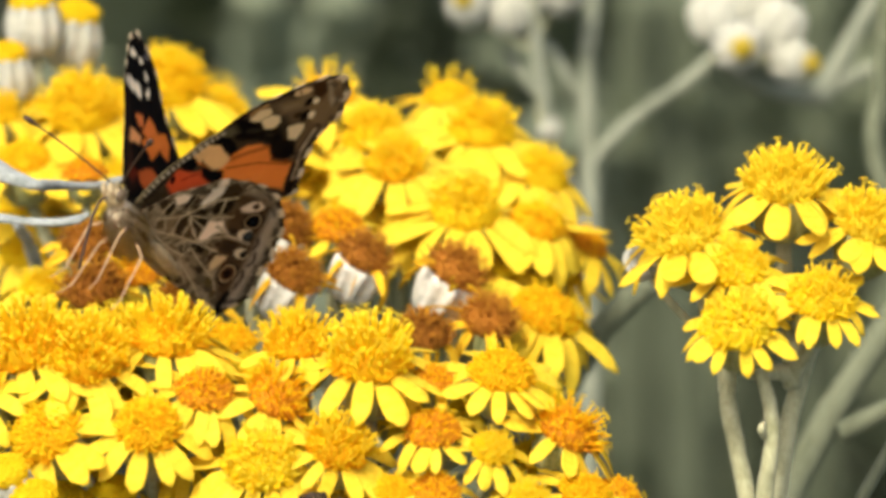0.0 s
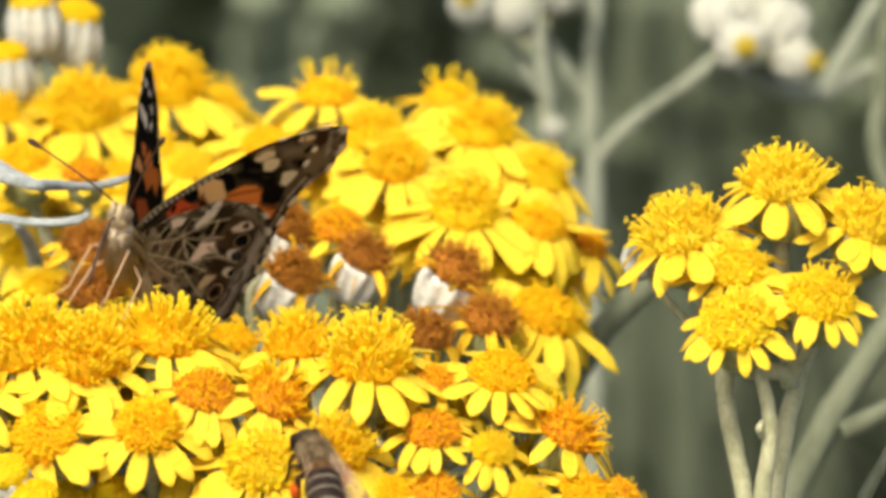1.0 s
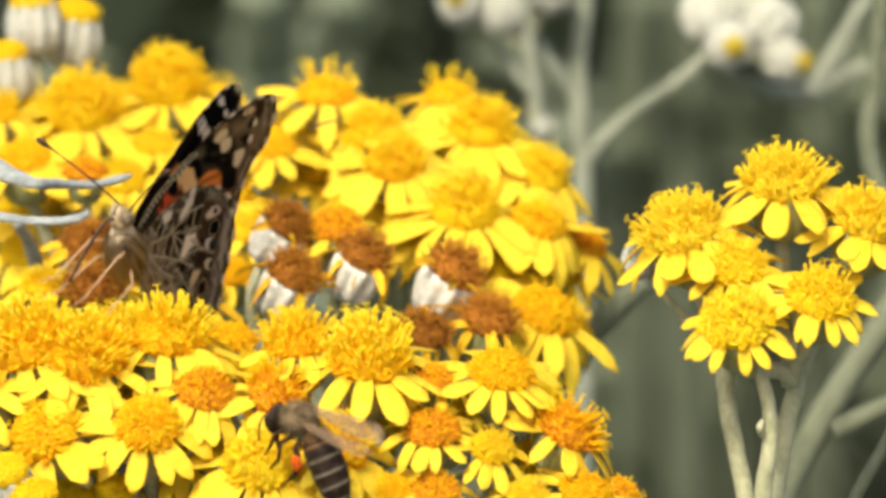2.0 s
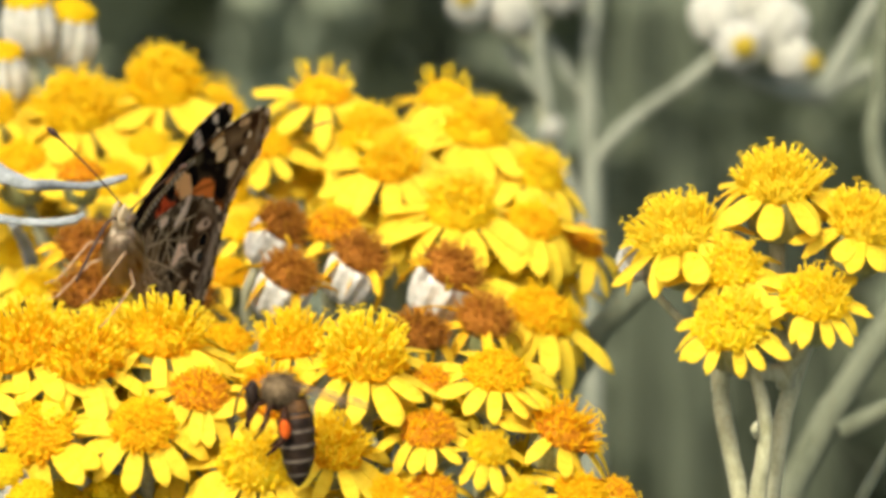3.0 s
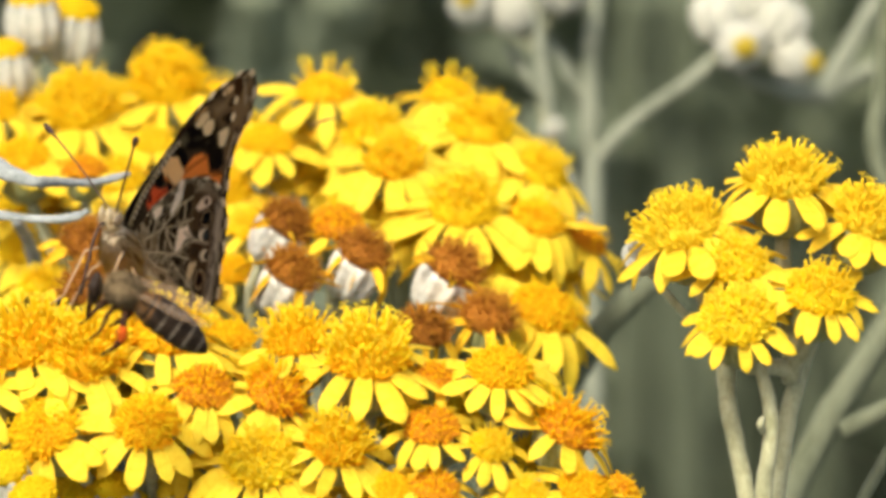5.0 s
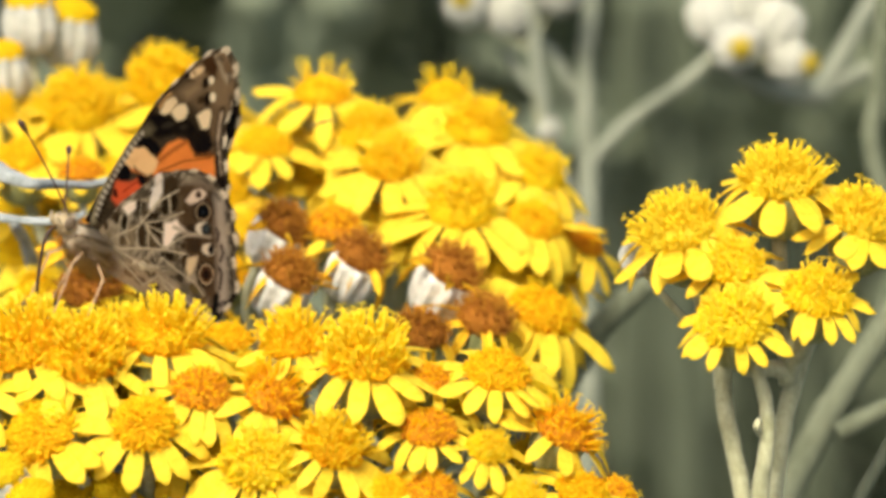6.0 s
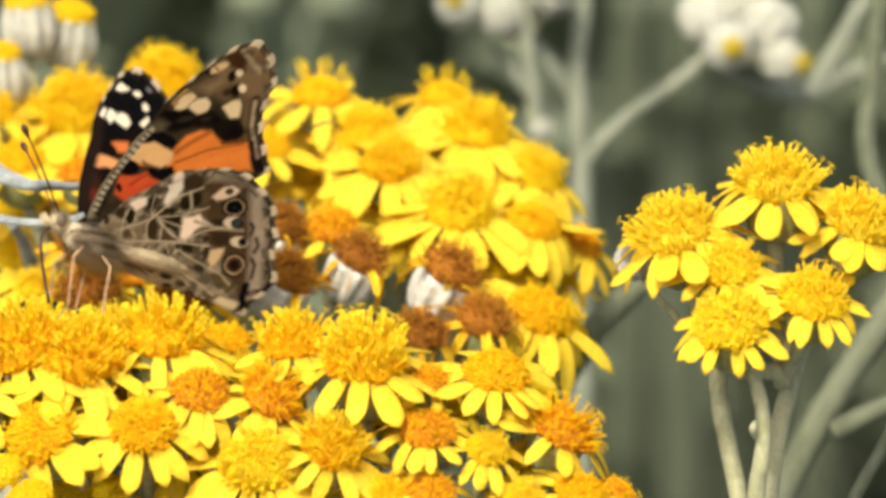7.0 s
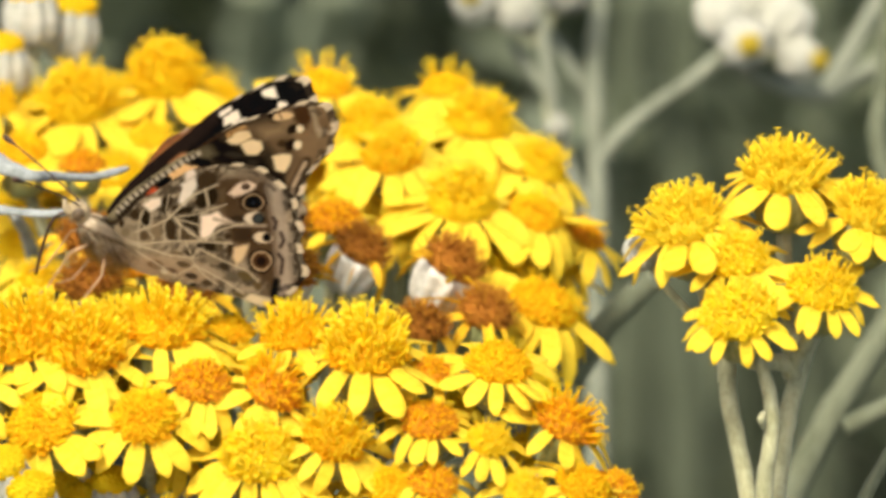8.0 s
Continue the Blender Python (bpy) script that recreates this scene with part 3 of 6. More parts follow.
head(back_spray, -0.0052, 0.0459, 0.4440, -0.052, -0.197, 0.979, 0.88, "pegged", 14, node, petal=1.32)
head(back_spray, 0.0043, 0.0584, 0.4437, 0.103, -0.077, 0.992, 0.98, "spiky", 14, node, petal=1.32)
head(back_spray, 0.0006, 0.0661, 0.4449, 0.000, 0.086, 0.996, 0.76, "crested", 11, node, petal=1.32)
head(back_spray, 0.0024, 0.0378, 0.4417, 0.000, -0.197, 0.980, 0.99, "spiky", 14, node, petal=1.32)
head(back_spray, 0.0103, 0.0397, 0.4395, 0.207, -0.204, 0.957, 0.83, "ripe", 14, node, petal=1.32)
head(back_spray, 0.0112, 0.0253, 0.4347, 0.362, -0.221, 0.906, 0.99, "ripe", 14, node, petal=1.32)
head(back_spray, 0.0110, 0.0543, 0.4398, 0.304, -0.086, 0.949, 0.83, "spiky", 13, node, petal=1.32)
head(back_spray, 0.0160, 0.0453, 0.4350, 0.563, -0.026, 0.826, 0.68, "rusty", 12, node, petal=1.32)
head(back_spray, -0.0030, 0.0492, 0.4383, -0.105, -0.207, 0.973, 0.54, "spiky", 13, node, petal=1.4)
head(back_spray, 0.0070, 0.0380, 0.4349, 0.207, -0.204, 0.957, 0.58, "spiky", 14, node, petal=1.4)
head(back_spray, -0.0252, 0.0742, 0.4401, 0.000, 0.027, 1.000, 0.76, "spiky", 13, node, petal=1.4)
head(back_spray, -0.0351, 0.0681, 0.4381, 0.000, 0.027, 1.000, 0.75, "spiky", 13, node, petal=1.4)
head(back_spray, -0.0469, 0.0627, 0.4333, 0.000, 0.027, 1.000, 0.74, "fresh", 13, node, petal=1.4)
head(back_spray, 0.0133, 0.0442, 0.4321, 0.426, -0.127, 0.896, 0.59, "spiky", 13, node, petal=1.4)
head(back_spray, -0.0465, 0.0560, 0.4297, 0.000, -0.091, 0.996, 0.67, "spiky", 13, node, petal=1.4)
head(back_spray, -0.0427, 0.0325, 0.4345, 0.000, 0.027, 1.000, 0.59, "spiky", 12, node, petal=1.4)
head(back_spray, 0.0060, 0.0590, 0.4379, 0.106, -0.090, 0.990, 0.67, "spiky", 13, node, petal=1.4)
head(back_spray, -0.0140, 0.0592, 0.4384, 0.000, -0.091, 0.996, 0.67, "fresh", 13, node, petal=1.4)
head(back_spray, -0.0308, 0.0710, 0.4385, 0.000, -0.138, 0.990, 0.69, "spiky", 13, node, petal=1.4)
head(back_spray, -0.0229, 0.0643, 0.4374, 0.000, -0.138, 0.990, 0.62, "spiky", 13, node, petal=1.4)
head(back_spray, -0.0101, 0.0509, 0.4380, -0.103, -0.137, 0.985, 0.60, "spiky", 13, node, petal=1.4)
head(back_spray, -0.0015, 0.0617, 0.4403, 0.000, -0.138, 0.990, 0.61, "spiky", 13, node, petal=1.4)
head(back_spray, 0.0072, 0.0529, 0.4361, 0.103, -0.137, 0.985, 0.60, "fresh", 13, node, petal=1.4)
head(back_spray, 0.0058, 0.0449, 0.4338, 0.103, -0.137, 0.985, 0.59, "spiky", 13, node, petal=1.4)
head(back_spray, -0.0039, 0.0417, 0.4375, -0.210, -0.274, 0.939, 0.65, "spiky", 12, node, petal=1.2)
head(back_spray, 0.0137, 0.0359, 0.4293, 0.426, -0.127, 0.896, 0.53, "spiky", 12, node, petal=1.4)
head(back_spray, 0.0092, 0.0262, 0.4297, 0.318, -0.109, 0.942, 0.52, "spiky", 12, node, petal=1.4)
head(back_spray, -0.0167, 0.0690, 0.4404, 0.000, -0.078, 0.997, 0.62, "fresh", 13, node, petal=1.4)
head(back_spray, -0.0433, 0.0654, 0.4356, 0.000, -0.138, 0.990, 0.62, "spiky", 13, node, petal=1.4)
head(back_spray, -0.0501, 0.0662, 0.4427, -0.105, 0.027, 0.994, 0.74, "spiky", 13, node, petal=1.4)
silver_leaf = plant_at("silver_leaf", -0.0513, 0.0079, 0.4484, "pale grey felted leaf with slender rounded lobes", "leaf", "")
stem(silver_leaf, [(-0.0513, 0.0079, 0.4484), (-0.0485, 0.0159, 0.2222), (-0.0538, 0.0179, -0.0040)], [0.9, 1.2, 1.6], "main_stem")
stem(silver_leaf, [(-0.0513, 0.0079, 0.4484), (-0.0466, 0.0093, 0.4551), (-0.0432, 0.0081, 0.4548), (-0.0408, 0.0069, 0.4544), (-0.0389, 0.0107, 0.4530), (-0.0357, 0.0144, 0.4516), (-0.0333, 0.0165, 0.4514), (-0.0318, 0.0176, 0.4515)], [1.70, 1.13, 0.96, 0.85, 0.74, 0.63, 0.58, 0.29], "leaf_lobe", LEAF)
stem(silver_leaf, [(-0.0513, 0.0079, 0.4484), (-0.0466, 0.0077, 0.4506), (-0.0443, 0.0067, 0.4509), (-0.0408, 0.0056, 0.4509), (-0.0379, 0.0047, 0.4512), (-0.0362, 0.0048, 0.4515), (-0.0352, 0.0050, 0.4520)], [1.70, 0.85, 0.62, 0.56, 0.51, 0.51, 0.23], "leaf_lobe", LEAF)
bud_spray = plant_at("groundsel_bud_spray", -0.0493, 0.0787, 0.3446, "white woolly groundsel buds showing yellow tops", "flower plant", "")
stem(bud_spray, [(-0.0493, 0.0787, 0.3446), (-0.0465, 0.0867, 0.1703), (-0.0518, 0.0887, -0.0040)], [1.6, 2.2, 3.0], "main_stem")
stem(bud_spray, [(-0.0477, 0.0832, 0.4156), (-0.0487, 0.0810, 0.3801), (-0.0493, 0.0787, 0.3446)], [0.9, 1.1, 1.5], "branch")
node = (-0.0477, 0.0832, 0.4156)
bud(bud_spray, -0.0465, 0.0791, 0.4479, -0.050, 0.147, 0.988, 0.90, True, node)
bud(bud_spray, -0.0425, 0.0833, 0.4449, 0.153, 0.139, 0.978, 0.95, True, node)
bud(bud_spray, -0.0489, 0.0723, 0.4441, -0.050, 0.145, 0.988, 0.80, True, node)
tall_bud_spray = plant_at("groundsel_bud_spray", 0.0187, 0.1187, 0.3245, "tall pale stems carrying white woolly buds", "flower plant", "background sprays")
stem(tall_bud_spray, [(0.0187, 0.1187, 0.3245), (0.0231, 0.1267, 0.1737), (0.0197, 0.1287, -0.0040)], [1.6, 2.2, 3.0], "main_stem")
stem(tall_bud_spray, [(0.0198, 0.1578, 0.4316), (0.0184, 0.1537, 0.4206), (0.0184, 0.1512, 0.4138), (0.0188, 0.1480, 0.4048), (0.0187, 0.1387, 0.3795), (0.0187, 0.1187, 0.3245)], [1.24, 1.24, 1.32, 1.39, 1.54, 2.19], "stem", PALE_STEM)
stem(tall_bud_spray, [(0.0109, 0.1525, 0.4332), (0.0116, 0.1495, 0.4250), (0.0126, 0.1481, 0.4179), (0.0138, 0.1477, 0.4104), (0.0184, 0.1458, 0.3986)], [0.95, 0.95, 0.95, 1.02, 1.10], "stem", PALE_STEM)
stem(tall_bud_spray, [(0.0190, 0.1490, 0.4075), (0.0223, 0.1492, 0.4114), (0.0266, 0.1494, 0.4151), (0.0309, 0.1493, 0.4182), (0.0346, 0.1493, 0.4214)], [1.17, 1.02, 0.95, 1.02, 1.09], "stem", PALE_STEM)
stem(tall_bud_spray, [(0.0074, 0.1531, 0.4220), (0.0095, 0.1512, 0.4200), (0.0116, 0.1490, 0.4172)], [0.51, 0.95, 0.66], "leaf_lobe", PALE_STEM)
stem(tall_bud_spray, [(0.0132, 0.1544, 0.4224), (0.0151, 0.1533, 0.4193), (0.0179, 0.1517, 0.4151)], [0.66, 0.80, 0.73], "stem", PALE_STEM)
stem(tall_bud_spray, [(0.0346, 0.1493, 0.4214), (0.0399, 0.1525, 0.4172), (0.0452, 0.1546, 0.4149), (0.0482, 0.1550, 0.4145)], [0.80, 1.10, 1.32, 1.47], "stem", PALE_STEM)
stem(tall_bud_spray, [(0.0482, 0.1549, 0.4142), (0.0517, 0.1558, 0.4200), (0.0553, 0.1570, 0.4265), (0.0582, 0.1578, 0.4316)], [1.62, 1.24, 1.10, 1.10], "stem", PALE_STEM)
stem(tall_bud_spray, [(0.0482, 0.1549, 0.4142), (0.0526, 0.1559, 0.4169), (0.0599, 0.1566, 0.4190)], [1.47, 1.32, 1.10], "stem", PALE_STEM)
node = (0.0347, 0.1501, 0.4203)
bud(tall_bud_spray, 0.0347, 0.1533, 0.4258, -0.217, 0.334, 0.917, 0.91, False, node)
bud(tall_bud_spray, 0.0386, 0.1558, 0.4265, 0.105, 0.340, 0.935, 0.86, False, node)
bud(tall_bud_spray, 0.0428, 0.1518, 0.4250, 0.527, 0.189, 0.828, 0.98, False, node)
bud(tall_bud_spray, 0.0372, 0.1457, 0.4244, 0.155, -0.959, 0.239, 0.91, 'small', node)
bud(tall_bud_spray, 0.0444, 0.1482, 0.4215, 0.820, -0.565, 0.096, 0.77, 'small', node)
node = (0.0116, 0.1497, 0.4226)
bud(tall_bud_spray, 0.0030, 0.1485, 0.4288, -0.206, -0.767, 0.608, 0.83, 'small', node)
bud(tall_bud_spray, 0.0083, 0.1492, 0.4276, -0.108, 0.129, 0.986, 0.77, False, node)
bud(tall_bud_spray, 0.0148, 0.1501, 0.4300, 0.206, -0.767, 0.608, 0.83, 'small', node)
bud(tall_bud_spray, 0.0136, 0.1462, 0.4129, 0.228, -0.010, 0.974, 0.41, False, node)
leaning_stems = plant_at("groundsel_stem_clump", 0.0498, 0.0472, 0.3605, "pale felted stems leaning across one another", "plant stem", "background sprays")
stem(leaning_stems, [(0.0498, 0.0472, 0.3605), (0.0550, 0.0552, 0.1782), (0.0523, 0.0572, -0.0040)], [1.6, 2.2, 3.0], "main_stem")
stem(leaning_stems, [(0.0532, 0.1102, 0.4459), (0.0521, 0.1054, 0.4326), (0.0516, 0.1022, 0.4237), (0.0578, 0.0945, 0.4027), (0.0524, 0.0742, 0.3469)], [1.15, 1.15, 1.15, 1.35, 2.03], "stem", SHADE_STEM)
stem(leaning_stems, [(0.0549, 0.0703, 0.4238), (0.0498, 0.0672, 0.4154), (0.0440, 0.0641, 0.4069), (0.0395, 0.0613, 0.3991), (0.0331, 0.0569, 0.3870)], [1.61, 1.67, 1.73, 1.80, 1.93], "stem", SHADE_STEM)
stem(leaning_stems, [(0.0540, 0.0555, 0.4124), (0.0492, 0.0572, 0.4097), (0.0449, 0.0587, 0.4067)], [1.14, 1.14, 1.27], "stem", SHADE_STEM)
stem(leaning_stems, [(0.0233, 0.0645, 0.4225), (0.0201, 0.0645, 0.4195), (0.0170, 0.0647, 0.4157), (0.0139, 0.0652, 0.4099)], [1.40, 1.53, 1.60, 1.67], "stem", SHADE_STEM)
stem(leaning_stems, [(0.0497, 0.0144, 0.4312), (0.0456, 0.0117, 0.4236), (0.0427, 0.0099, 0.4187), (0.0381, 0.0069, 0.4105)], [0.64, 0.64, 0.70, 0.81], "stem", SHADE_STEM)
far_stems = plant_at("groundsel_stem_clump", -0.0150, 0.9691, -0.1038, "pale blurred groundsel stems standing far behind", "plant", "background sprays")
stem(far_stems, [(-0.0150, 0.9691, -0.1038), (-0.0114, 0.9771, -0.0539), (-0.0157, 0.9791, -0.0040)], [1.6, 2.2, 3.0], "main_stem")
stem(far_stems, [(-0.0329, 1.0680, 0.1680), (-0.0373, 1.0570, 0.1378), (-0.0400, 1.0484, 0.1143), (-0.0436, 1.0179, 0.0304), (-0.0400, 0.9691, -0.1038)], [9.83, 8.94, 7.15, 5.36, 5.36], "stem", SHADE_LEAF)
stem(far_stems, [(-0.0194, 0.7796, 0.2530), (-0.0206, 0.7727, 0.2339), (-0.0258, 0.7677, 0.2202), (-0.0267, 0.7588, 0.1957), (-0.0335, 0.7761, 0.1264)], [2.18, 1.96, 1.74, 1.74, 2.25], "stem", SHADE_STEM)
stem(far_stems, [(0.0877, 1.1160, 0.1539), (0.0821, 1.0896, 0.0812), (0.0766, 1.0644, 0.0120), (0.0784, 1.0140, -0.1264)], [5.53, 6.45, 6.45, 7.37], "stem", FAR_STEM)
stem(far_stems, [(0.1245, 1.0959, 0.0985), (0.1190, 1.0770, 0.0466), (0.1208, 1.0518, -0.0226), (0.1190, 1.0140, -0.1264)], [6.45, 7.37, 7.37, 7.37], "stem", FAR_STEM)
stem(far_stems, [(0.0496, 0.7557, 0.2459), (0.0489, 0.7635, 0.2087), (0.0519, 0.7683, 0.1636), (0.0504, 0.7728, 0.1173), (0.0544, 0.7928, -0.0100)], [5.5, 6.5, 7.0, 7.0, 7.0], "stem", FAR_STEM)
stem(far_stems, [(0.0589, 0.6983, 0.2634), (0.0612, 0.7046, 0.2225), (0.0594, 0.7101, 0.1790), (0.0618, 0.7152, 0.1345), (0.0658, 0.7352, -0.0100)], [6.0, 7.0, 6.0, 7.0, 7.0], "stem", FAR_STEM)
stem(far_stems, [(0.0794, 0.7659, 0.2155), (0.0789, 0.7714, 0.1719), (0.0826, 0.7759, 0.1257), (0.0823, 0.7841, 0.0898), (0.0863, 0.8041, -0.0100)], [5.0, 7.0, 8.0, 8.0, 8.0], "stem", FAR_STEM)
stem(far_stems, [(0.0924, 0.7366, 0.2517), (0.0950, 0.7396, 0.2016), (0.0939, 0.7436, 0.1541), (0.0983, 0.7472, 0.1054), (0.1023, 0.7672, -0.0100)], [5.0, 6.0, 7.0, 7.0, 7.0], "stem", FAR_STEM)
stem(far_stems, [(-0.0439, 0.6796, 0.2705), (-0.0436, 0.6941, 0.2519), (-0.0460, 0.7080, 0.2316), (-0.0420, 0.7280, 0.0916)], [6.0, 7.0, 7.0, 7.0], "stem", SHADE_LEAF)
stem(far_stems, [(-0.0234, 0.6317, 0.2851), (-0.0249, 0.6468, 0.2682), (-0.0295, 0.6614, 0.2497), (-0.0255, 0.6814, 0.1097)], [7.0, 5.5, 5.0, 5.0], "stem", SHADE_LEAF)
stem(silver_leaf, [(-0.0453, 0.0367, 0.4396), (-0.0444, 0.0406, 0.4359), (-0.0439, 0.0443, 0.4313), (-0.0438, 0.0482, 0.4246)], [0.48, 0.67, 0.80, 0.87], "leaf_stalk", LEAF)
sliver().matrix_basis = pose(-0.0124, 0.0402, 0.4494, 0, -12, 8)


# ---- butterfly: wing outlines and colour marks, millimetres from the wing's hinge ----
FORE = [(1.47, 0.75), (1.26, 2.13), (0.73, 4.03), (-0.09, 5.95), (-0.95, 7.62), (-2.04, 9.67), (-3.04, 11.22), (-4.22, 13.64), (-5.59, 15.70), (-7.04, 17.34), (-8.49, 18.98), (-9.99, 20.37), (-11.31, 21.14), (-12.50, 21.42), (-13.52, 21.07), (-14.29, 20.21), (-14.89, 19.02), (-15.31, 17.52), (-15.33, 16.53), (-15.03, 15.65), (-14.82, 14.64), (-14.85, 13.59), (-14.94, 12.54), (-15.22, 11.44), (-15.61, 10.41), (-16.01, 9.32), (-16.44, 8.41), (-16.65, 7.67), (-16.25, 6.96), (-14.64, 5.97), (-11.42, 4.07), (-7.07, 1.91), (-1.44, 0.31)]
HIND = [(0.43, -0.57), (0.38, 0.86), (-0.06, 2.50), (-0.44, 4.24), (-1.44, 6.05), (-2.27, 7.90), (-3.28, 9.58), (-4.59, 10.58), (-5.81, 11.60), (-7.39, 12.48), (-9.07, 13.00), (-10.59, 12.93), (-11.91, 12.55), (-13.36, 12.17), (-14.37, 11.54), (-15.23, 10.61), (-16.03, 9.79), (-16.83, 9.17), (-17.04, 8.09), (-17.79, 7.23), (-18.70, 6.46), (-19.52, 5.49), (-19.58, 4.54), (-19.25, 3.36), (-18.98, 2.07), (-18.96, 0.71), (-17.67, 0.29), (-15.66, 0.25), (-14.20, -0.12), (-12.72, -0.44), (-10.95, -0.84), (-9.53, -1.27), (-8.12, -1.69), (-6.33, -2.04), (-4.51, -2.33), (-2.73, -2.47), (-1.00, -2.02)]


def fore_under(spot, line, patch):
    patch([(-9.35, 20.02), (-12.14, 21.45), (-14.94, 19.95), (-15.61, 16.61), (-14.65, 14.88), (-13.34, 13.98), (-11.51, 15.70), (-9.10, 17.37), (-8.49, 18.98)], (0.262, 0.168, 0.084), 0.50)
    patch([(-9.44, 19.54), (-10.83, 20.62), (-11.78, 19.41), (-11.90, 18.19), (-10.38, 18.38)], (0.089, 0.040, 0.014), 0.30)
    patch([(-11.99, 19.24), (-13.12, 20.12), (-14.36, 19.29), (-14.01, 18.04), (-12.70, 18.06)], (0.202, 0.122, 0.058), 0.30)
    line([(-11.16, 20.40), (-12.13, 19.43), (-12.84, 18.56), (-13.52, 18.12)], 0.54, (0.376, 0.287, 0.175), 0.8)
    line([(-13.01, 18.58), (-14.74, 18.89)], 0.48, (0.413, 0.314, 0.202), 0.8)
    patch([(-6.20, 15.62), (-7.95, 17.22), (-9.75, 17.11), (-11.33, 16.61), (-11.86, 15.42), (-10.58, 14.40), (-9.29, 14.92), (-7.21, 14.96)], (0.168, 0.107, 0.054), 0.40)
    patch([(-7.78, 15.98), (-9.53, 17.28), (-10.23, 16.78), (-8.74, 15.32)], (0.314, 0.216, 0.112), 0.50)
    spot(-10.63, 15.64, 0.57, 0.38, 157, (0.068, 0.040, 0.016), 0.50)
    spot(-9.11, 18.23, 1.06, 0.45, 145, (0.730, 0.503, 0.262), 0.25)
    line([(-8.19, 18.71), (-9.17, 17.93)], 0.18, (0.188, 0.089, 0.032), 0.4)
    spot(-8.03, 17.72, 0.32, 0.28, 49, (0.013, 0.007, 0.004), 0.30)
    spot(-10.63, 17.42, 0.59, 0.42, 91, (0.025, 0.014, 0.007), 0.40)
    spot(-11.35, 15.87, 0.66, 0.48, 89, (0.021, 0.012, 0.006), 0.40)
    spot(-11.33, 17.78, 0.42, 0.36, 48, (0.839, 0.701, 0.468), 0.15)
    spot(-12.01, 16.17, 0.47, 0.40, 59, (0.839, 0.701, 0.468), 0.15)
    patch([(-12.15, 15.44), (-13.51, 15.23), (-14.01, 11.55), (-13.78, 10.29), (-12.71, 11.15), (-12.46, 13.30)], (0.188, 0.117, 0.058), 0.40)
    patch([(-3.84, 13.49), (-4.90, 13.19), (-6.67, 13.20), (-7.93, 12.79), (-9.45, 13.52), (-10.81, 12.63), (-12.45, 12.74), (-13.30, 11.50), (-12.54, 10.51), (-11.20, 10.05), (-10.02, 11.21), (-8.76, 11.55), (-7.02, 11.37), (-5.54, 10.77), (-3.97, 11.28)], (0.012, 0.008, 0.006), 0.25)
    patch([(-3.01, 11.34), (-4.21, 12.16), (-5.18, 11.74), (-4.76, 10.84), (-3.41, 10.50)], (0.138, 0.112, 0.061), 0.40)
    spot(-6.82, 12.41, 0.91, 0.32, 160, (0.048, 0.037, 0.023), 0.50)
    spot(-3.39, 12.47, 0.56, 0.51, 121, (0.042, 0.032, 0.016), 0.40)
    spot(-8.92, 12.55, 0.58, 0.31, 168, (0.037, 0.028, 0.018), 0.50)
    patch([(-4.85, 14.05), (-6.06, 15.74), (-6.56, 15.59), (-5.38, 13.72)], (0.610, 0.352, 0.127), 0.12)
    patch([(-5.37, 13.47), (-6.00, 14.81), (-6.86, 15.24), (-7.47, 14.85), (-6.69, 13.69), (-5.99, 13.33)], (0.776, 0.591, 0.342), 0.10)
    patch([(-6.78, 13.82), (-7.68, 14.69), (-8.59, 14.87), (-9.12, 14.30), (-8.92, 13.48), (-7.90, 12.91)], (0.791, 0.617, 0.371), 0.10)
    line([(-5.05, 13.94), (-6.36, 15.39)], 0.15, (0.156, 0.072, 0.025), 0.4)
    line([(-6.75, 13.70), (-7.48, 14.79)], 0.12, (0.305, 0.156, 0.061), 0.4)
    patch([(-10.37, 13.95), (-11.13, 14.62), (-11.96, 14.93), (-12.40, 13.91), (-12.35, 12.98), (-11.39, 12.73)], (0.807, 0.631, 0.381), 0.10)
    line([(1.15, 1.52), (0.44, 4.05), (-0.61, 6.29), (-2.01, 9.17), (-3.08, 10.97)], 0.90, (0.305, 0.254, 0.150), 0.7)
    line([(0.78, 1.79), (0.14, 1.52)], 0.24, (0.012, 0.007, 0.004), 0.3)
    line([(0.67, 2.22), (0.03, 1.94)], 0.24, (0.012, 0.007, 0.004), 0.3)
    line([(0.56, 2.64), (-0.08, 2.37)], 0.24, (0.012, 0.007, 0.004), 0.3)
    line([(0.44, 3.07), (-0.20, 2.80)], 0.24, (0.012, 0.007, 0.004), 0.3)
    line([(0.33, 3.49), (-0.31, 3.22)], 0.24, (0.012, 0.007, 0.004), 0.3)
    line([(0.22, 3.92), (-0.42, 3.65)], 0.24, (0.012, 0.007, 0.004), 0.3)
    line([(0.10, 4.35), (-0.54, 4.08)], 0.24, (0.012, 0.007, 0.004), 0.3)
    line([(-0.01, 4.77), (-0.65, 4.50)], 0.24, (0.012, 0.007, 0.004), 0.3)
    line([(-0.12, 5.20), (-0.76, 4.93)], 0.24, (0.012, 0.007, 0.004), 0.3)
    line([(-0.24, 5.62), (-0.87, 5.35)], 0.24, (0.012, 0.007, 0.004), 0.3)
    line([(-0.35, 6.04), (-0.99, 5.78)], 0.24, (0.012, 0.007, 0.004), 0.3)
    line([(-0.46, 6.47), (-1.10, 6.20)], 0.24, (0.012, 0.007, 0.004), 0.3)
    line([(-3.04, 11.22), (-4.73, 14.04), (-7.08, 17.16), (-9.49, 19.91), (-11.60, 21.17)], 0.30, (0.054, 0.027, 0.012), 0.6)
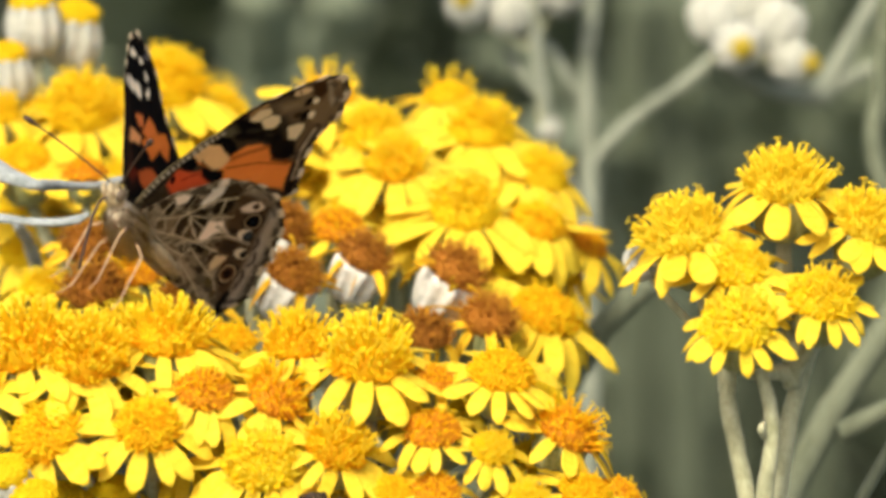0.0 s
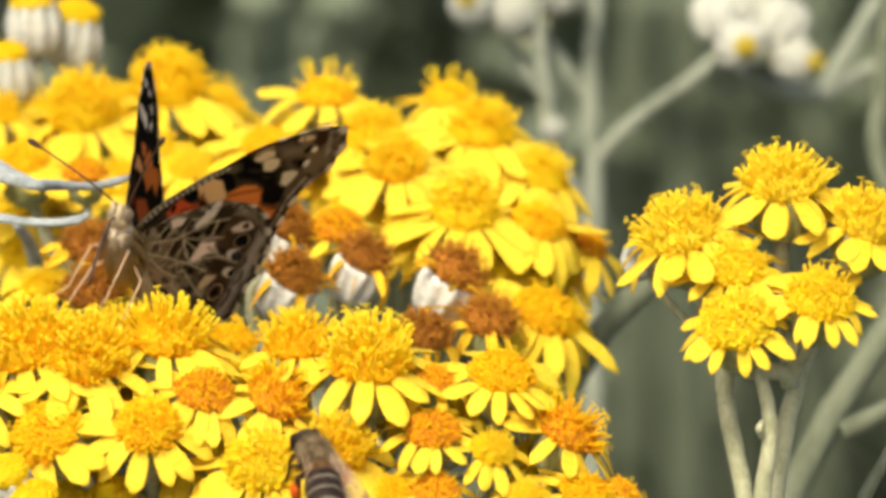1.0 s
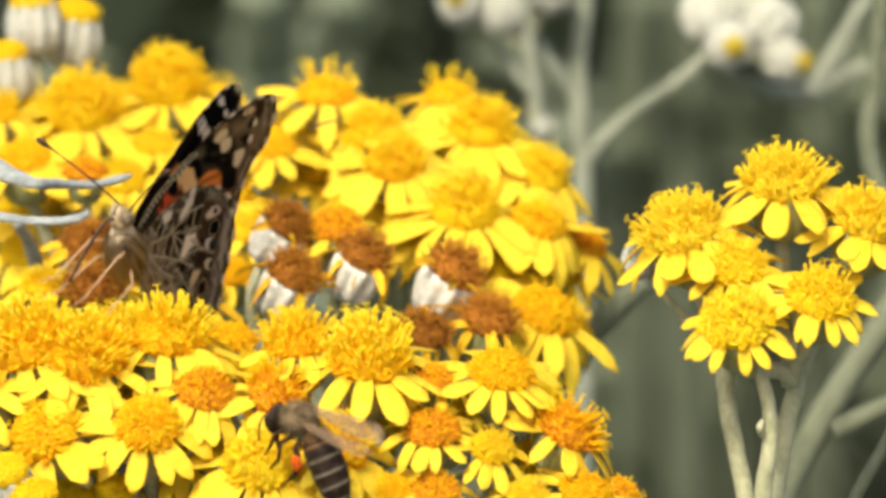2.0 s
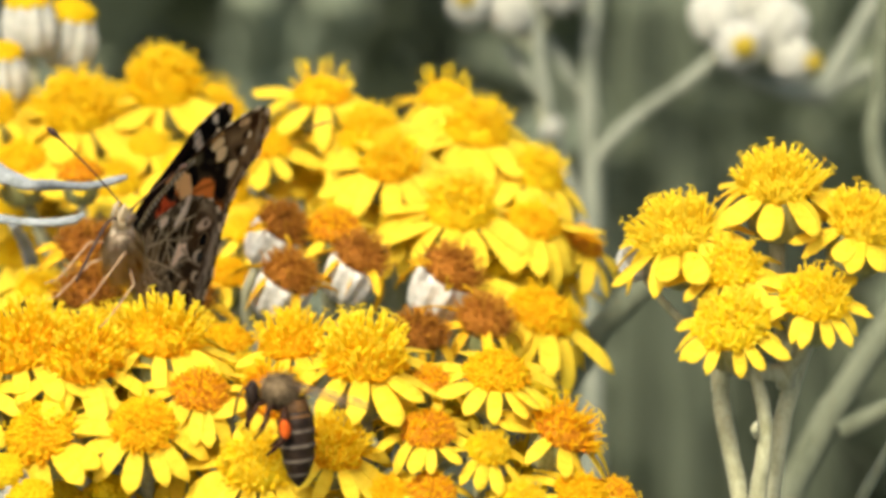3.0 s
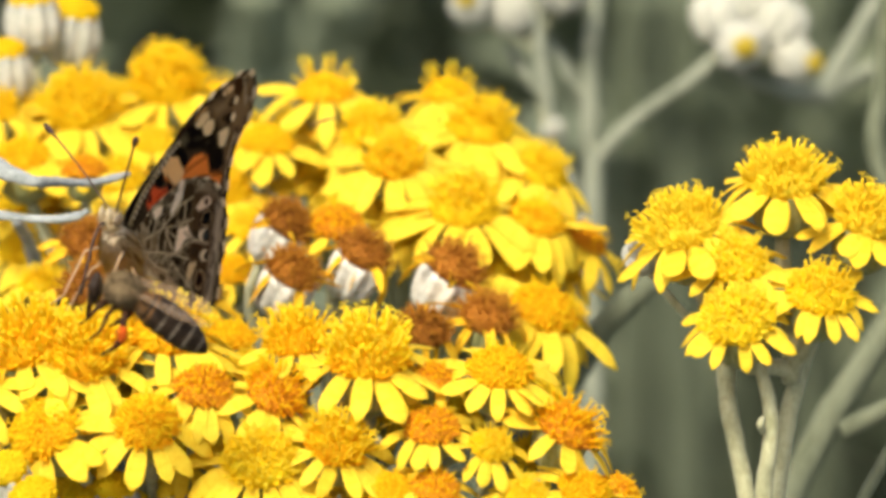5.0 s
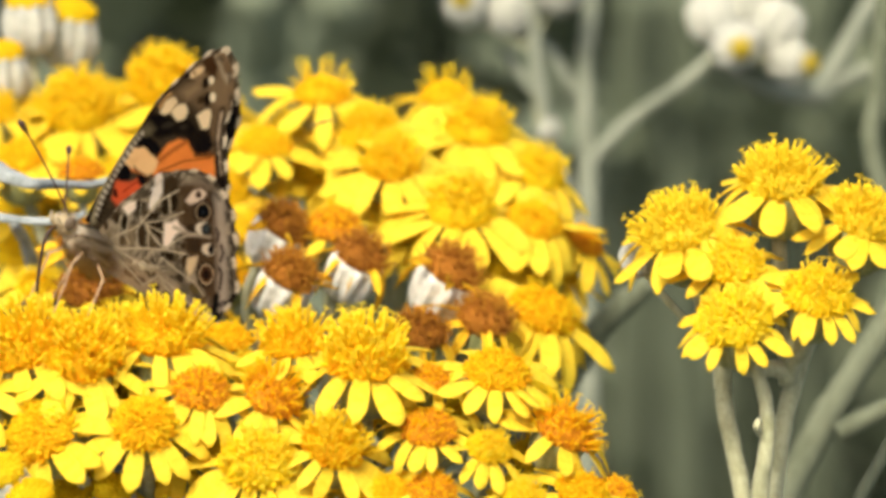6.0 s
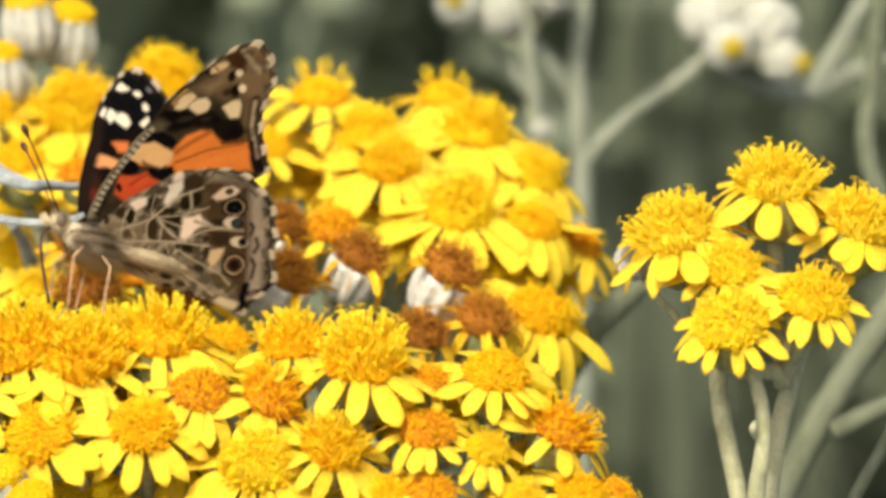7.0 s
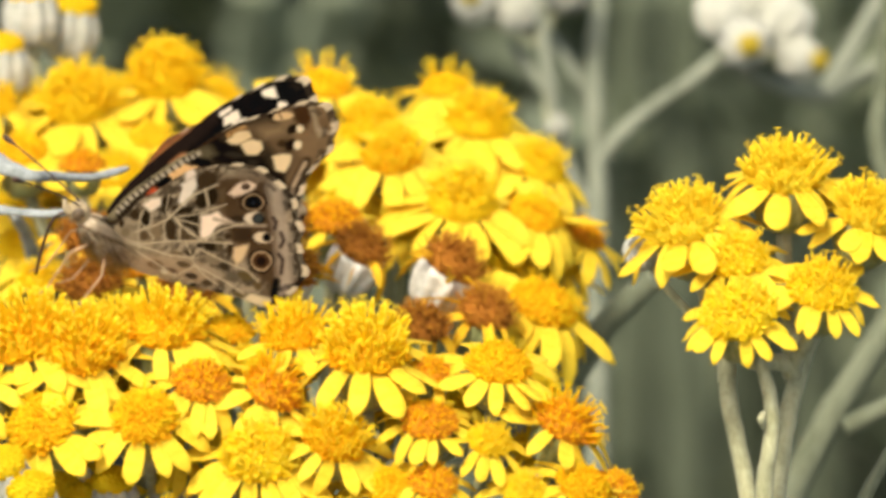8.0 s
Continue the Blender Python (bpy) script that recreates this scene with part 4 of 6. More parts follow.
    patch([(-2.21, 9.68), (-3.16, 10.55), (-5.05, 10.86), (-6.18, 10.20), (-6.78, 9.25), (-5.92, 8.82), (-4.41, 9.58), (-3.13, 9.50)], (0.005, 0.004, 0.003), 0.12)
    patch([(-6.06, 8.70), (-7.16, 10.64), (-8.79, 11.43), (-9.79, 11.19), (-11.14, 10.04), (-13.50, 10.52), (-14.38, 9.39), (-14.81, 7.24), (-12.04, 6.99), (-9.17, 6.43), (-6.39, 5.43), (-5.86, 6.95)], (0.855, 0.246, 0.042), 0.20)
    line([(-6.01, 8.33), (-8.16, 10.09), (-9.67, 11.18)], 0.42, (0.434, 0.122, 0.023), 0.8)
    line([(-6.57, 7.56), (-9.82, 9.21), (-13.33, 10.13)], 0.18, (0.305, 0.080, 0.014), 0.4)
    line([(-11.15, 9.98), (-13.51, 10.46)], 0.30, (0.127, 0.045, 0.012), 0.6)
    patch([(-0.90, 3.83), (-1.10, 5.89), (-3.02, 6.02), (-3.92, 6.58), (-4.84, 5.77), (-6.65, 5.64), (-6.10, 3.85), (-2.73, 2.89)], (0.687, 0.093, 0.027), 0.20)
    patch([(-1.57, 7.78), (-2.69, 9.34), (-4.08, 9.75), (-5.78, 8.93), (-6.24, 8.66), (-6.06, 7.46), (-5.23, 6.85), (-3.79, 7.25), (-2.48, 7.35)], (0.807, 0.491, 0.216), 0.12)
    line([(-1.59, 7.66), (-2.50, 7.22), (-3.83, 7.07), (-5.19, 6.72)], 0.24, (0.753, 0.223, 0.048), 0.7)
    spot(-2.01, 6.70, 1.03, 0.83, -158, (0.005, 0.004, 0.003), 0.12)
    spot(-1.35, 4.54, 0.51, 0.28, 68, (0.061, 0.007, 0.004), 0.25)
    patch([(-3.26, 7.59), (-4.18, 7.09), (-5.52, 6.87), (-6.41, 7.18), (-6.93, 6.65), (-6.68, 5.76), (-5.47, 5.62), (-4.21, 5.97)], (0.005, 0.004, 0.003), 0.12)
    line([(-2.36, 4.86), (-3.38, 5.67), (-4.01, 6.08)], 0.18, (0.305, 0.032, 0.010), 0.4)
    line([(-13.72, 15.06), (-13.76, 13.39), (-13.85, 11.72), (-14.58, 9.91), (-15.30, 8.08)], 0.85, (0.048, 0.027, 0.014), 0.6)
    line([(-13.65, 14.81), (-13.83, 12.16), (-14.53, 10.15), (-15.09, 8.82)], 0.42, (0.491, 0.361, 0.231), 0.6)
    line([(-14.25, 10.32), (-14.68, 8.48), (-15.34, 7.27)], 0.43, (0.009, 0.005, 0.004), 0.5)
    spot(-15.83, 7.87, 0.79, 0.68, 49, (0.016, 0.009, 0.006), 0.40)
    spot(-13.88, 19.87, 0.50, 0.23, 68, (0.672, 0.539, 0.342), 0.40)
    spot(-14.80, 18.59, 0.50, 0.23, 68, (0.672, 0.539, 0.342), 0.40)
    spot(-15.15, 17.14, 0.51, 0.23, 68, (0.672, 0.539, 0.342), 0.40)
    spot(-14.95, 15.76, 0.79, 0.24, 87, (0.823, 0.658, 0.434), 0.40)
    spot(-14.85, 12.41, 0.79, 0.24, 87, (0.823, 0.658, 0.434), 0.40)
    spot(-15.64, 9.98, 0.80, 0.24, 87, (0.823, 0.658, 0.434), 0.40)
    spot(-15.06, 16.39, 0.62, 0.35, 75, (0.025, 0.014, 0.008), 0.40)
    spot(-14.71, 14.01, 0.63, 0.35, 75, (0.025, 0.014, 0.008), 0.40)
    spot(-15.23, 11.13, 0.63, 0.35, 75, (0.025, 0.014, 0.008), 0.40)
    spot(-16.19, 8.14, 0.63, 0.35, 75, (0.025, 0.014, 0.008), 0.40)
    edge = [Vector(p) for p in ((0.75, 2.1), (0.2, 3.95), (-0.62, 5.8), (-1.5, 7.45), (-2.6, 9.5), (-3.6, 11.0))]
    line([tuple(p) for p in edge], 0.5, (0.45, 0.39, 0.29), 0.25)
    for p, q in zip(edge, edge[1:]):
        for k in (0.12, 0.45, 0.78):
            c, d = p.lerp(q, k), (q - p).normalized()
            line([(c.x - d.y * 0.26, c.y + d.x * 0.26), (c.x + d.y * 0.26, c.y - d.x * 0.26)], 0.22, (0.04, 0.025, 0.015), 0.25)


def hind_under(spot, line, patch):
    spot(-1.42, -0.03, 3.15, 1.69, 164, (0.381, 0.296, 0.188), 0.80)
    spot(-6.87, -0.76, 4.61, 1.58, 163, (0.434, 0.314, 0.188), 0.70)
    patch([(-5.88, 9.90), (-7.91, 11.45), (-10.47, 12.17), (-13.12, 9.58), (-14.97, 7.09), (-17.00, 4.32), (-17.20, 2.52), (-15.18, 2.61), (-12.27, 4.54), (-10.59, 4.53), (-9.03, 6.48), (-7.29, 7.34)], (0.162, 0.093, 0.042), 0.50)
    patch([(-7.02, 11.79), (-9.07, 12.79), (-10.65, 12.41), (-9.48, 11.62), (-7.86, 11.00)], (0.305, 0.231, 0.156), 0.50)
    patch([(-9.99, 11.34), (-11.06, 12.29), (-12.23, 11.19), (-11.70, 10.76)], (0.117, 0.089, 0.061), 0.50)
    line([(-11.54, 11.86), (-13.32, 9.69), (-15.04, 7.83), (-16.42, 5.77), (-18.17, 3.55)], 1.54, (0.445, 0.361, 0.270), 0.7)
    patch([(-4.08, 8.63), (-4.42, 10.21), (-5.67, 10.34), (-6.04, 9.43), (-5.15, 7.55)], (0.112, 0.068, 0.030), 0.14)
    patch([(-4.72, 10.37), (-5.57, 11.13), (-5.83, 10.29)], (0.107, 0.068, 0.030), 0.14)
    patch([(-4.95, 7.44), (-5.52, 8.45), (-6.25, 8.99), (-6.97, 8.27), (-7.12, 7.38), (-6.23, 6.47), (-5.32, 6.53)], (0.065, 0.040, 0.016), 0.14)
    line([(-5.49, 8.29), (-6.69, 7.01)], 0.24, (0.552, 0.456, 0.305), 0.4)
    patch([(-6.74, 8.85), (-7.17, 9.44), (-7.89, 8.09), (-7.56, 7.76)], (0.202, 0.133, 0.065), 0.14)
    spot(0.00, 1.21, 0.43, 0.28, 64, (0.112, 0.068, 0.030), 0.30)
    spot(-1.89, 2.74, 0.91, 0.51, 65, (0.065, 0.040, 0.016), 0.30)
    spot(-4.69, 2.96, 1.23, 0.62, 53, (0.112, 0.068, 0.030), 0.30)
    spot(-2.73, 1.18, 0.57, 0.54, -178, (0.202, 0.133, 0.065), 0.30)
    spot(-0.86, 0.56, 0.51, 0.48, 177, (0.305, 0.231, 0.133), 0.30)
    spot(-9.11, 3.37, 0.70, 0.54, 169, (0.065, 0.040, 0.016), 0.30)
    spot(-8.20, 2.79, 0.43, 0.28, 55, (0.065, 0.040, 0.016), 0.30)
    spot(-9.86, 3.99, 0.74, 0.45, 56, (0.188, 0.138, 0.072), 0.30)
    spot(-11.16, 4.07, 0.80, 0.45, 56, (0.112, 0.068, 0.030), 0.30)
    spot(-11.53, 2.30, 0.53, 0.42, -179, (0.107, 0.076, 0.042), 0.30)
    spot(-7.81, 1.80, 0.75, 0.30, 168, (0.112, 0.068, 0.030), 0.30)
    spot(-10.08, 2.14, 0.83, 0.42, 179, (0.305, 0.238, 0.150), 0.30)
    spot(-5.30, -0.92, 0.75, 0.49, 165, (0.305, 0.188, 0.093), 0.30)
    spot(-7.07, -0.86, 0.81, 0.36, 168, (0.254, 0.156, 0.084), 0.30)
    spot(-7.79, 0.45, 0.70, 0.30, 168, (0.202, 0.133, 0.065), 0.30)
    spot(-9.13, -0.29, 0.64, 0.37, 164, (0.138, 0.089, 0.048), 0.30)
    spot(-9.85, -1.02, 0.52, 0.21, 163, (0.065, 0.040, 0.016), 0.30)
    spot(-10.92, -0.15, 0.53, 0.36, 172, (0.162, 0.107, 0.051), 0.30)
    spot(-12.42, -0.39, 0.53, 0.24, 169, (0.089, 0.061, 0.040), 0.30)
    spot(-12.89, 1.64, 0.77, 0.48, 176, (0.209, 0.168, 0.107), 0.30)
    spot(-14.03, 2.40, 0.82, 0.54, 171, (0.202, 0.144, 0.054), 0.30)
    spot(-15.59, 2.06, 0.63, 0.45, 40, (0.216, 0.144, 0.061), 0.30)
    spot(-14.49, 0.39, 0.81, 0.31, 163, (0.231, 0.168, 0.072), 0.30)
    spot(-6.55, 1.04, 0.69, 0.30, 163, (0.262, 0.188, 0.102), 0.30)
    spot(-16.87, 1.77, 0.57, 0.51, 41, (0.231, 0.162, 0.093), 0.30)
    spot(-10.15, 5.13, 0.40, 0.37, 168, (0.112, 0.068, 0.030), 0.30)
    patch([(-0.23, 2.87), (-0.64, 3.59), (-1.21, 2.99), (-1.07, 2.15), (-0.35, 2.24)], (0.112, 0.068, 0.030), 0.14)
    patch([(-2.12, 5.38), (-2.65, 6.02), (-3.38, 6.01), (-3.37, 4.75), (-3.38, 3.99), (-2.65, 4.63)], (0.065, 0.040, 0.016), 0.14)
    patch([(-3.31, 5.27), (-4.20, 5.56), (-3.86, 4.60)], (0.112, 0.068, 0.030), 0.14)
    patch([(-4.11, 4.53), (-4.53, 5.67), (-5.49, 6.06), (-5.43, 5.40)], (0.065, 0.040, 0.016), 0.14)
    patch([(-4.44, 4.43), (-5.73, 5.35), (-6.27, 5.87), (-6.89, 4.88), (-5.37, 4.32)], (0.065, 0.042, 0.019), 0.14)
    patch([(-4.86, 4.18), (-6.97, 4.64), (-7.74, 3.73), (-6.67, 3.84)], (0.065, 0.040, 0.016), 0.14)
    patch([(-5.17, 4.00), (-7.25, 3.46), (-7.26, 2.90), (-6.28, 2.22)], (0.175, 0.117, 0.058), 0.14)
    patch([(-2.68, 2.76), (-3.41, 3.51), (-4.45, 1.63), (-3.35, 0.82)], (0.305, 0.223, 0.127), 0.14)
    patch([(-9.20, 7.06), (-10.30, 7.88), (-11.02, 7.16), (-9.86, 6.23)], (0.098, 0.061, 0.030), 0.14)
    patch([(-10.15, 5.98), (-11.67, 7.09), (-12.61, 5.93), (-11.03, 4.91)], (0.112, 0.065, 0.032), 0.14)
    patch([(-7.76, 6.90), (-8.18, 7.83), (-8.90, 6.90)], (0.202, 0.133, 0.065), 0.14)
    patch([(-3.05, 7.50), (-3.82, 9.04), (-4.58, 8.35), (-4.74, 7.04), (-4.51, 5.80), (-3.76, 5.73), (-3.44, 6.67)], (0.687, 0.617, 0.515), 0.14)
    spot(-3.23, 7.11, 0.37, 0.23, 56, (0.188, 0.127, 0.080), 0.40)
    patch([(-0.69, 3.83), (-1.33, 4.94), (-2.08, 5.43), (-2.45, 4.73), (-1.87, 3.64)], (0.761, 0.631, 0.491), 0.14)
    patch([(-2.74, 9.07), (-3.32, 9.73), (-3.95, 9.25), (-3.29, 8.19)], (0.730, 0.617, 0.503), 0.14)
    patch([(-6.62, 5.64), (-7.43, 6.36), (-7.81, 6.93), (-8.59, 6.65), (-9.73, 6.65), (-8.66, 5.57), (-8.45, 3.77), (-7.74, 3.73)], (0.807, 0.658, 0.515), 0.14)
    line([(-7.97, 6.03), (-10.29, 6.61), (-12.85, 7.89)], 0.35, (0.445, 0.352, 0.246), 0.8)
    patch([(-7.73, 8.98), (-7.93, 10.35), (-8.70, 11.26), (-9.75, 11.29), (-9.53, 10.05), (-8.40, 9.07)], (0.687, 0.527, 0.392), 0.14)
    spot(-8.89, 10.53, 0.45, 0.37, 136, (0.150, 0.084, 0.048), 0.25)
    patch([(-11.36, 4.39), (-12.46, 5.42), (-12.82, 3.79), (-12.58, 2.88), (-11.73, 3.47)], (0.687, 0.503, 0.287), 0.14)
    patch([(-15.42, 1.05), (-17.74, 1.46), (-17.73, 0.40), (-15.02, -0.03)], (0.672, 0.552, 0.342), 0.14)
    line([(-0.27, -0.32), (-2.89, 0.28), (-5.24, 1.86), (-7.72, 3.23), (-10.98, 4.67)], 0.18, (0.552, 0.456, 0.305), 0.5)
    line([(-0.44, -0.58), (-3.02, 0.08), (-6.02, 0.61), (-8.17, 1.44), (-8.33, 2.58)], 0.16, (0.552, 0.456, 0.305), 0.5)
    line([(-1.71, 1.11), (-3.09, 2.64), (-3.94, 3.95), (-4.15, 4.90), (-4.51, 6.77), (-6.28, 9.36)], 0.18, (0.552, 0.456, 0.305), 0.5)
    line([(-4.10, 4.87), (-3.74, 3.84), (-3.90, 2.94), (-4.91, 1.75)], 0.14, (0.552, 0.456, 0.305), 0.5)
    line([(-4.37, 4.32), (-5.39, 3.76), (-6.15, 2.22)], 0.14, (0.552, 0.456, 0.305), 0.5)
    line([(-4.57, 4.43), (-6.41, 5.87), (-8.22, 7.99)], 0.14, (0.552, 0.456, 0.305), 0.5)
    line([(-4.80, 4.28), (-7.01, 4.80)], 0.12, (0.552, 0.456, 0.305), 0.5)
    line([(-4.76, 4.12), (-6.49, 3.60), (-8.01, 3.53), (-9.56, 5.86), (-10.86, 7.00)], 0.16, (0.552, 0.456, 0.305), 0.5)
    line([(-2.91, -0.61), (-5.55, -0.78), (-7.70, -1.01), (-8.90, 0.92), (-12.69, 0.89), (-14.89, 0.61)], 0.16, (0.552, 0.456, 0.305), 0.5)
    line([(-8.12, 2.60), (-10.10, 2.64), (-11.17, 2.66), (-13.99, 2.88), (-15.50, 2.43)], 0.14, (0.552, 0.456, 0.305), 0.5)
    line([(-1.14, 3.10), (-1.77, 1.56), (-2.95, -0.24)], 0.14, (0.552, 0.456, 0.305), 0.5)
    line([(-2.10, 3.49), (-2.58, 2.49), (-2.11, 1.75)], 0.12, (0.552, 0.456, 0.305), 0.5)
    line([(-2.58, 6.12), (-3.22, 4.46), (-3.94, 4.16)], 0.10, (0.552, 0.456, 0.305), 0.5)
    line([(-6.79, 2.58), (-8.85, 0.90), (-10.29, 0.42), (-12.05, 0.19)], 0.12, (0.552, 0.456, 0.305), 0.5)
    line([(-2.67, 1.71), (-3.59, 1.51), (-3.72, 0.88)], 0.12, (0.552, 0.456, 0.305), 0.5)
    line([(-1.20, 3.55), (-1.45, 2.29), (-2.41, 1.91)], 0.12, (0.552, 0.456, 0.305), 0.5)
    spot(-10.49, 9.39, 1.41, 1.23, 149, (0.054, 0.030, 0.016), 0.10)
    spot(-10.49, 9.39, 1.10, 0.95, 148, (0.445, 0.305, 0.168), 0.10)
    spot(-10.49, 9.39, 0.90, 0.77, 148, (0.013, 0.008, 0.006), 0.10)
    spot(-10.49, 9.39, 0.57, 0.49, 149, (0.004, 0.004, 0.004), 0.10)
    spot(-10.49, 9.39, 0.19, 0.17, 40, (0.045, 0.061, 0.089), 0.10)
    spot(-11.39, 8.06, 1.08, 0.68, 147, (0.617, 0.515, 0.381), 0.15)
    spot(-11.82, 8.23, 0.65, 0.62, 159, (0.027, 0.023, 0.018), 0.10)
    spot(-11.82, 8.23, 0.46, 0.43, 161, (0.089, 0.107, 0.107), 0.10)
    spot(-13.39, 6.71, 0.98, 0.61, 159, (0.687, 0.552, 0.381), 0.15)
    spot(-13.69, 6.88, 0.50, 0.48, 27, (0.045, 0.019, 0.010), 0.10)
    spot(-13.69, 6.88, 0.31, 0.28, 40, (0.009, 0.005, 0.004), 0.10)
    spot(-14.55, 4.46, 1.33, 1.28, 9, (0.021, 0.010, 0.006), 0.10)
    spot(-14.55, 4.46, 1.08, 1.03, 14, (0.552, 0.381, 0.209), 0.10)
    spot(-14.55, 4.46, 0.89, 0.86, -179, (0.162, 0.072, 0.030), 0.10)
    spot(-14.55, 4.46, 0.52, 0.49, 170, (0.051, 0.025, 0.016), 0.10)
    line([(-13.09, 9.00), (-13.65, 8.75), (-13.90, 8.04)], 0.36, (0.117, 0.072, 0.054), 0.6)
    line([(-14.68, 7.98), (-15.36, 7.44), (-15.46, 6.65)], 0.36, (0.117, 0.072, 0.054), 0.6)
    line([(-15.70, 5.94), (-16.39, 5.61), (-17.04, 4.27)], 0.36, (0.117, 0.072, 0.054), 0.6)
    line([(-12.83, 12.36), (-13.54, 11.78), (-13.81, 10.94), (-14.95, 10.31), (-15.28, 9.37), (-16.18, 9.02), (-16.38, 7.86), (-17.09, 7.27), (-17.31, 6.40), (-18.45, 5.89), (-18.91, 4.74)], 0.21, (0.061, 0.034, 0.021), 0.5)
    line([(-13.79, 11.92), (-14.29, 10.93), (-15.27, 10.35), (-15.75, 9.49), (-16.50, 9.06), (-16.74, 7.92), (-17.49, 7.28), (-17.78, 6.52), (-18.88, 5.85), (-19.28, 4.80)], 0.24, (0.672, 0.565, 0.392), 0.5)
    line([(-17.91, 2.90), (-18.88, 3.72), (-19.25, 4.64)], 0.48, (0.042, 0.023, 0.016), 0.6)
    line([(-17.10, 3.31), (-17.45, 2.23), (-18.14, 1.47), (-18.94, 0.84)], 0.78, (0.006, 0.004, 0.003), 0.4)
    line([(-18.71, 2.49), (-19.01, 3.51)], 0.36, (0.716, 0.578, 0.352), 0.5)
    spot(-18.26, 2.89, 0.61, 0.35, 73, (0.413, 0.323, 0.262), 0.50)


def fore_upper(spot, line, patch):
    patch([(4.44, 1.89), (1.19, 7.15), (-2.74, 7.51), (-2.72, 3.03), (1.86, 1.41)], (0.065, 0.025, 0.016), 0.60)
    patch([(-5.49, 11.10), (-7.94, 11.40), (-7.49, 9.93), (-6.05, 9.81)], (0.761, 0.202, 0.054), 0.15)
    patch([(-6.55, 9.29), (-9.57, 11.56), (-10.68, 10.72), (-11.12, 9.76), (-7.86, 8.85)], (0.839, 0.223, 0.048), 0.15)
    patch([(-6.01, 8.23), (-10.98, 9.80), (-13.55, 10.23), (-13.99, 8.96), (-12.74, 7.17), (-10.76, 7.88), (-7.81, 6.36), (-7.07, 7.33)], (0.761, 0.202, 0.034), 0.15)
    patch([(-1.40, 8.42), (-3.62, 9.51), (-6.11, 8.73), (-5.27, 7.69), (-1.69, 7.81)], (0.807, 0.361, 0.138), 0.15)
    patch([(-3.39, 4.63), (-7.60, 5.67), (-9.24, 4.67), (-7.82, 3.12), (-4.81, 2.64), (-3.55, 3.46)], (0.617, 0.127, 0.030), 0.15)
    patch([(0.22, 4.93), (-2.27, 5.10), (-3.56, 4.35), (-1.34, 3.28), (0.75, 3.90)], (0.216, 0.030, 0.013), 0.30)
    line([(0.9, 1.6), (0.3, 4.0), (-0.5, 5.9), (-1.4, 7.6), (-2.5, 9.6), (-3.5, 11.2), (-4.6, 13.4)], 1.9, (0.036, 0.022, 0.017), 0.35)
    patch([(-8.70, 18.45), (-9.66, 19.20), (-10.21, 18.69), (-10.54, 18.38), (-9.39, 17.75), (-8.75, 17.96)], (0.855, 0.745, 0.591), 0.08)
    patch([(-5.26, 14.53), (-6.19, 15.61), (-6.44, 15.29), (-5.53, 14.07)], (0.855, 0.745, 0.591), 0.08)
    patch([(-5.93, 14.18), (-7.05, 15.43), (-7.65, 14.87), (-6.35, 13.53)], (0.855, 0.745, 0.591), 0.08)
    patch([(-7.03, 14.09), (-8.14, 15.06), (-8.93, 14.87), (-9.01, 13.82), (-8.00, 12.94)], (0.855, 0.745, 0.591), 0.08)
    patch([(-10.20, 13.95), (-11.52, 14.88), (-11.57, 14.39), (-10.42, 13.35)], (0.855, 0.745, 0.591), 0.08)
    spot(-11.29, 17.83, 0.51, 0.37, 162, (0.855, 0.745, 0.591), 0.15)
    spot(-13.06, 18.60, 0.41, 0.27, -115, (0.216, 0.202, 0.246), 0.30)
    spot(-11.74, 16.18, 0.57, 0.37, 108, (0.855, 0.745, 0.591), 0.15)


ANTENNA = (8.31, 7.31, 2.28)


def hind_upper(spot, line, patch):
    spot(-10, 6, 8, 6, 0, (0.55, 0.20, 0.06), 0.6)
    for k in range(5):
        spot(-10.5 - 1.4 * k, 10.5 - 2.2 * k, 0.6, 0.6, 0, (0.02, 0.015, 0.01), 0.2)


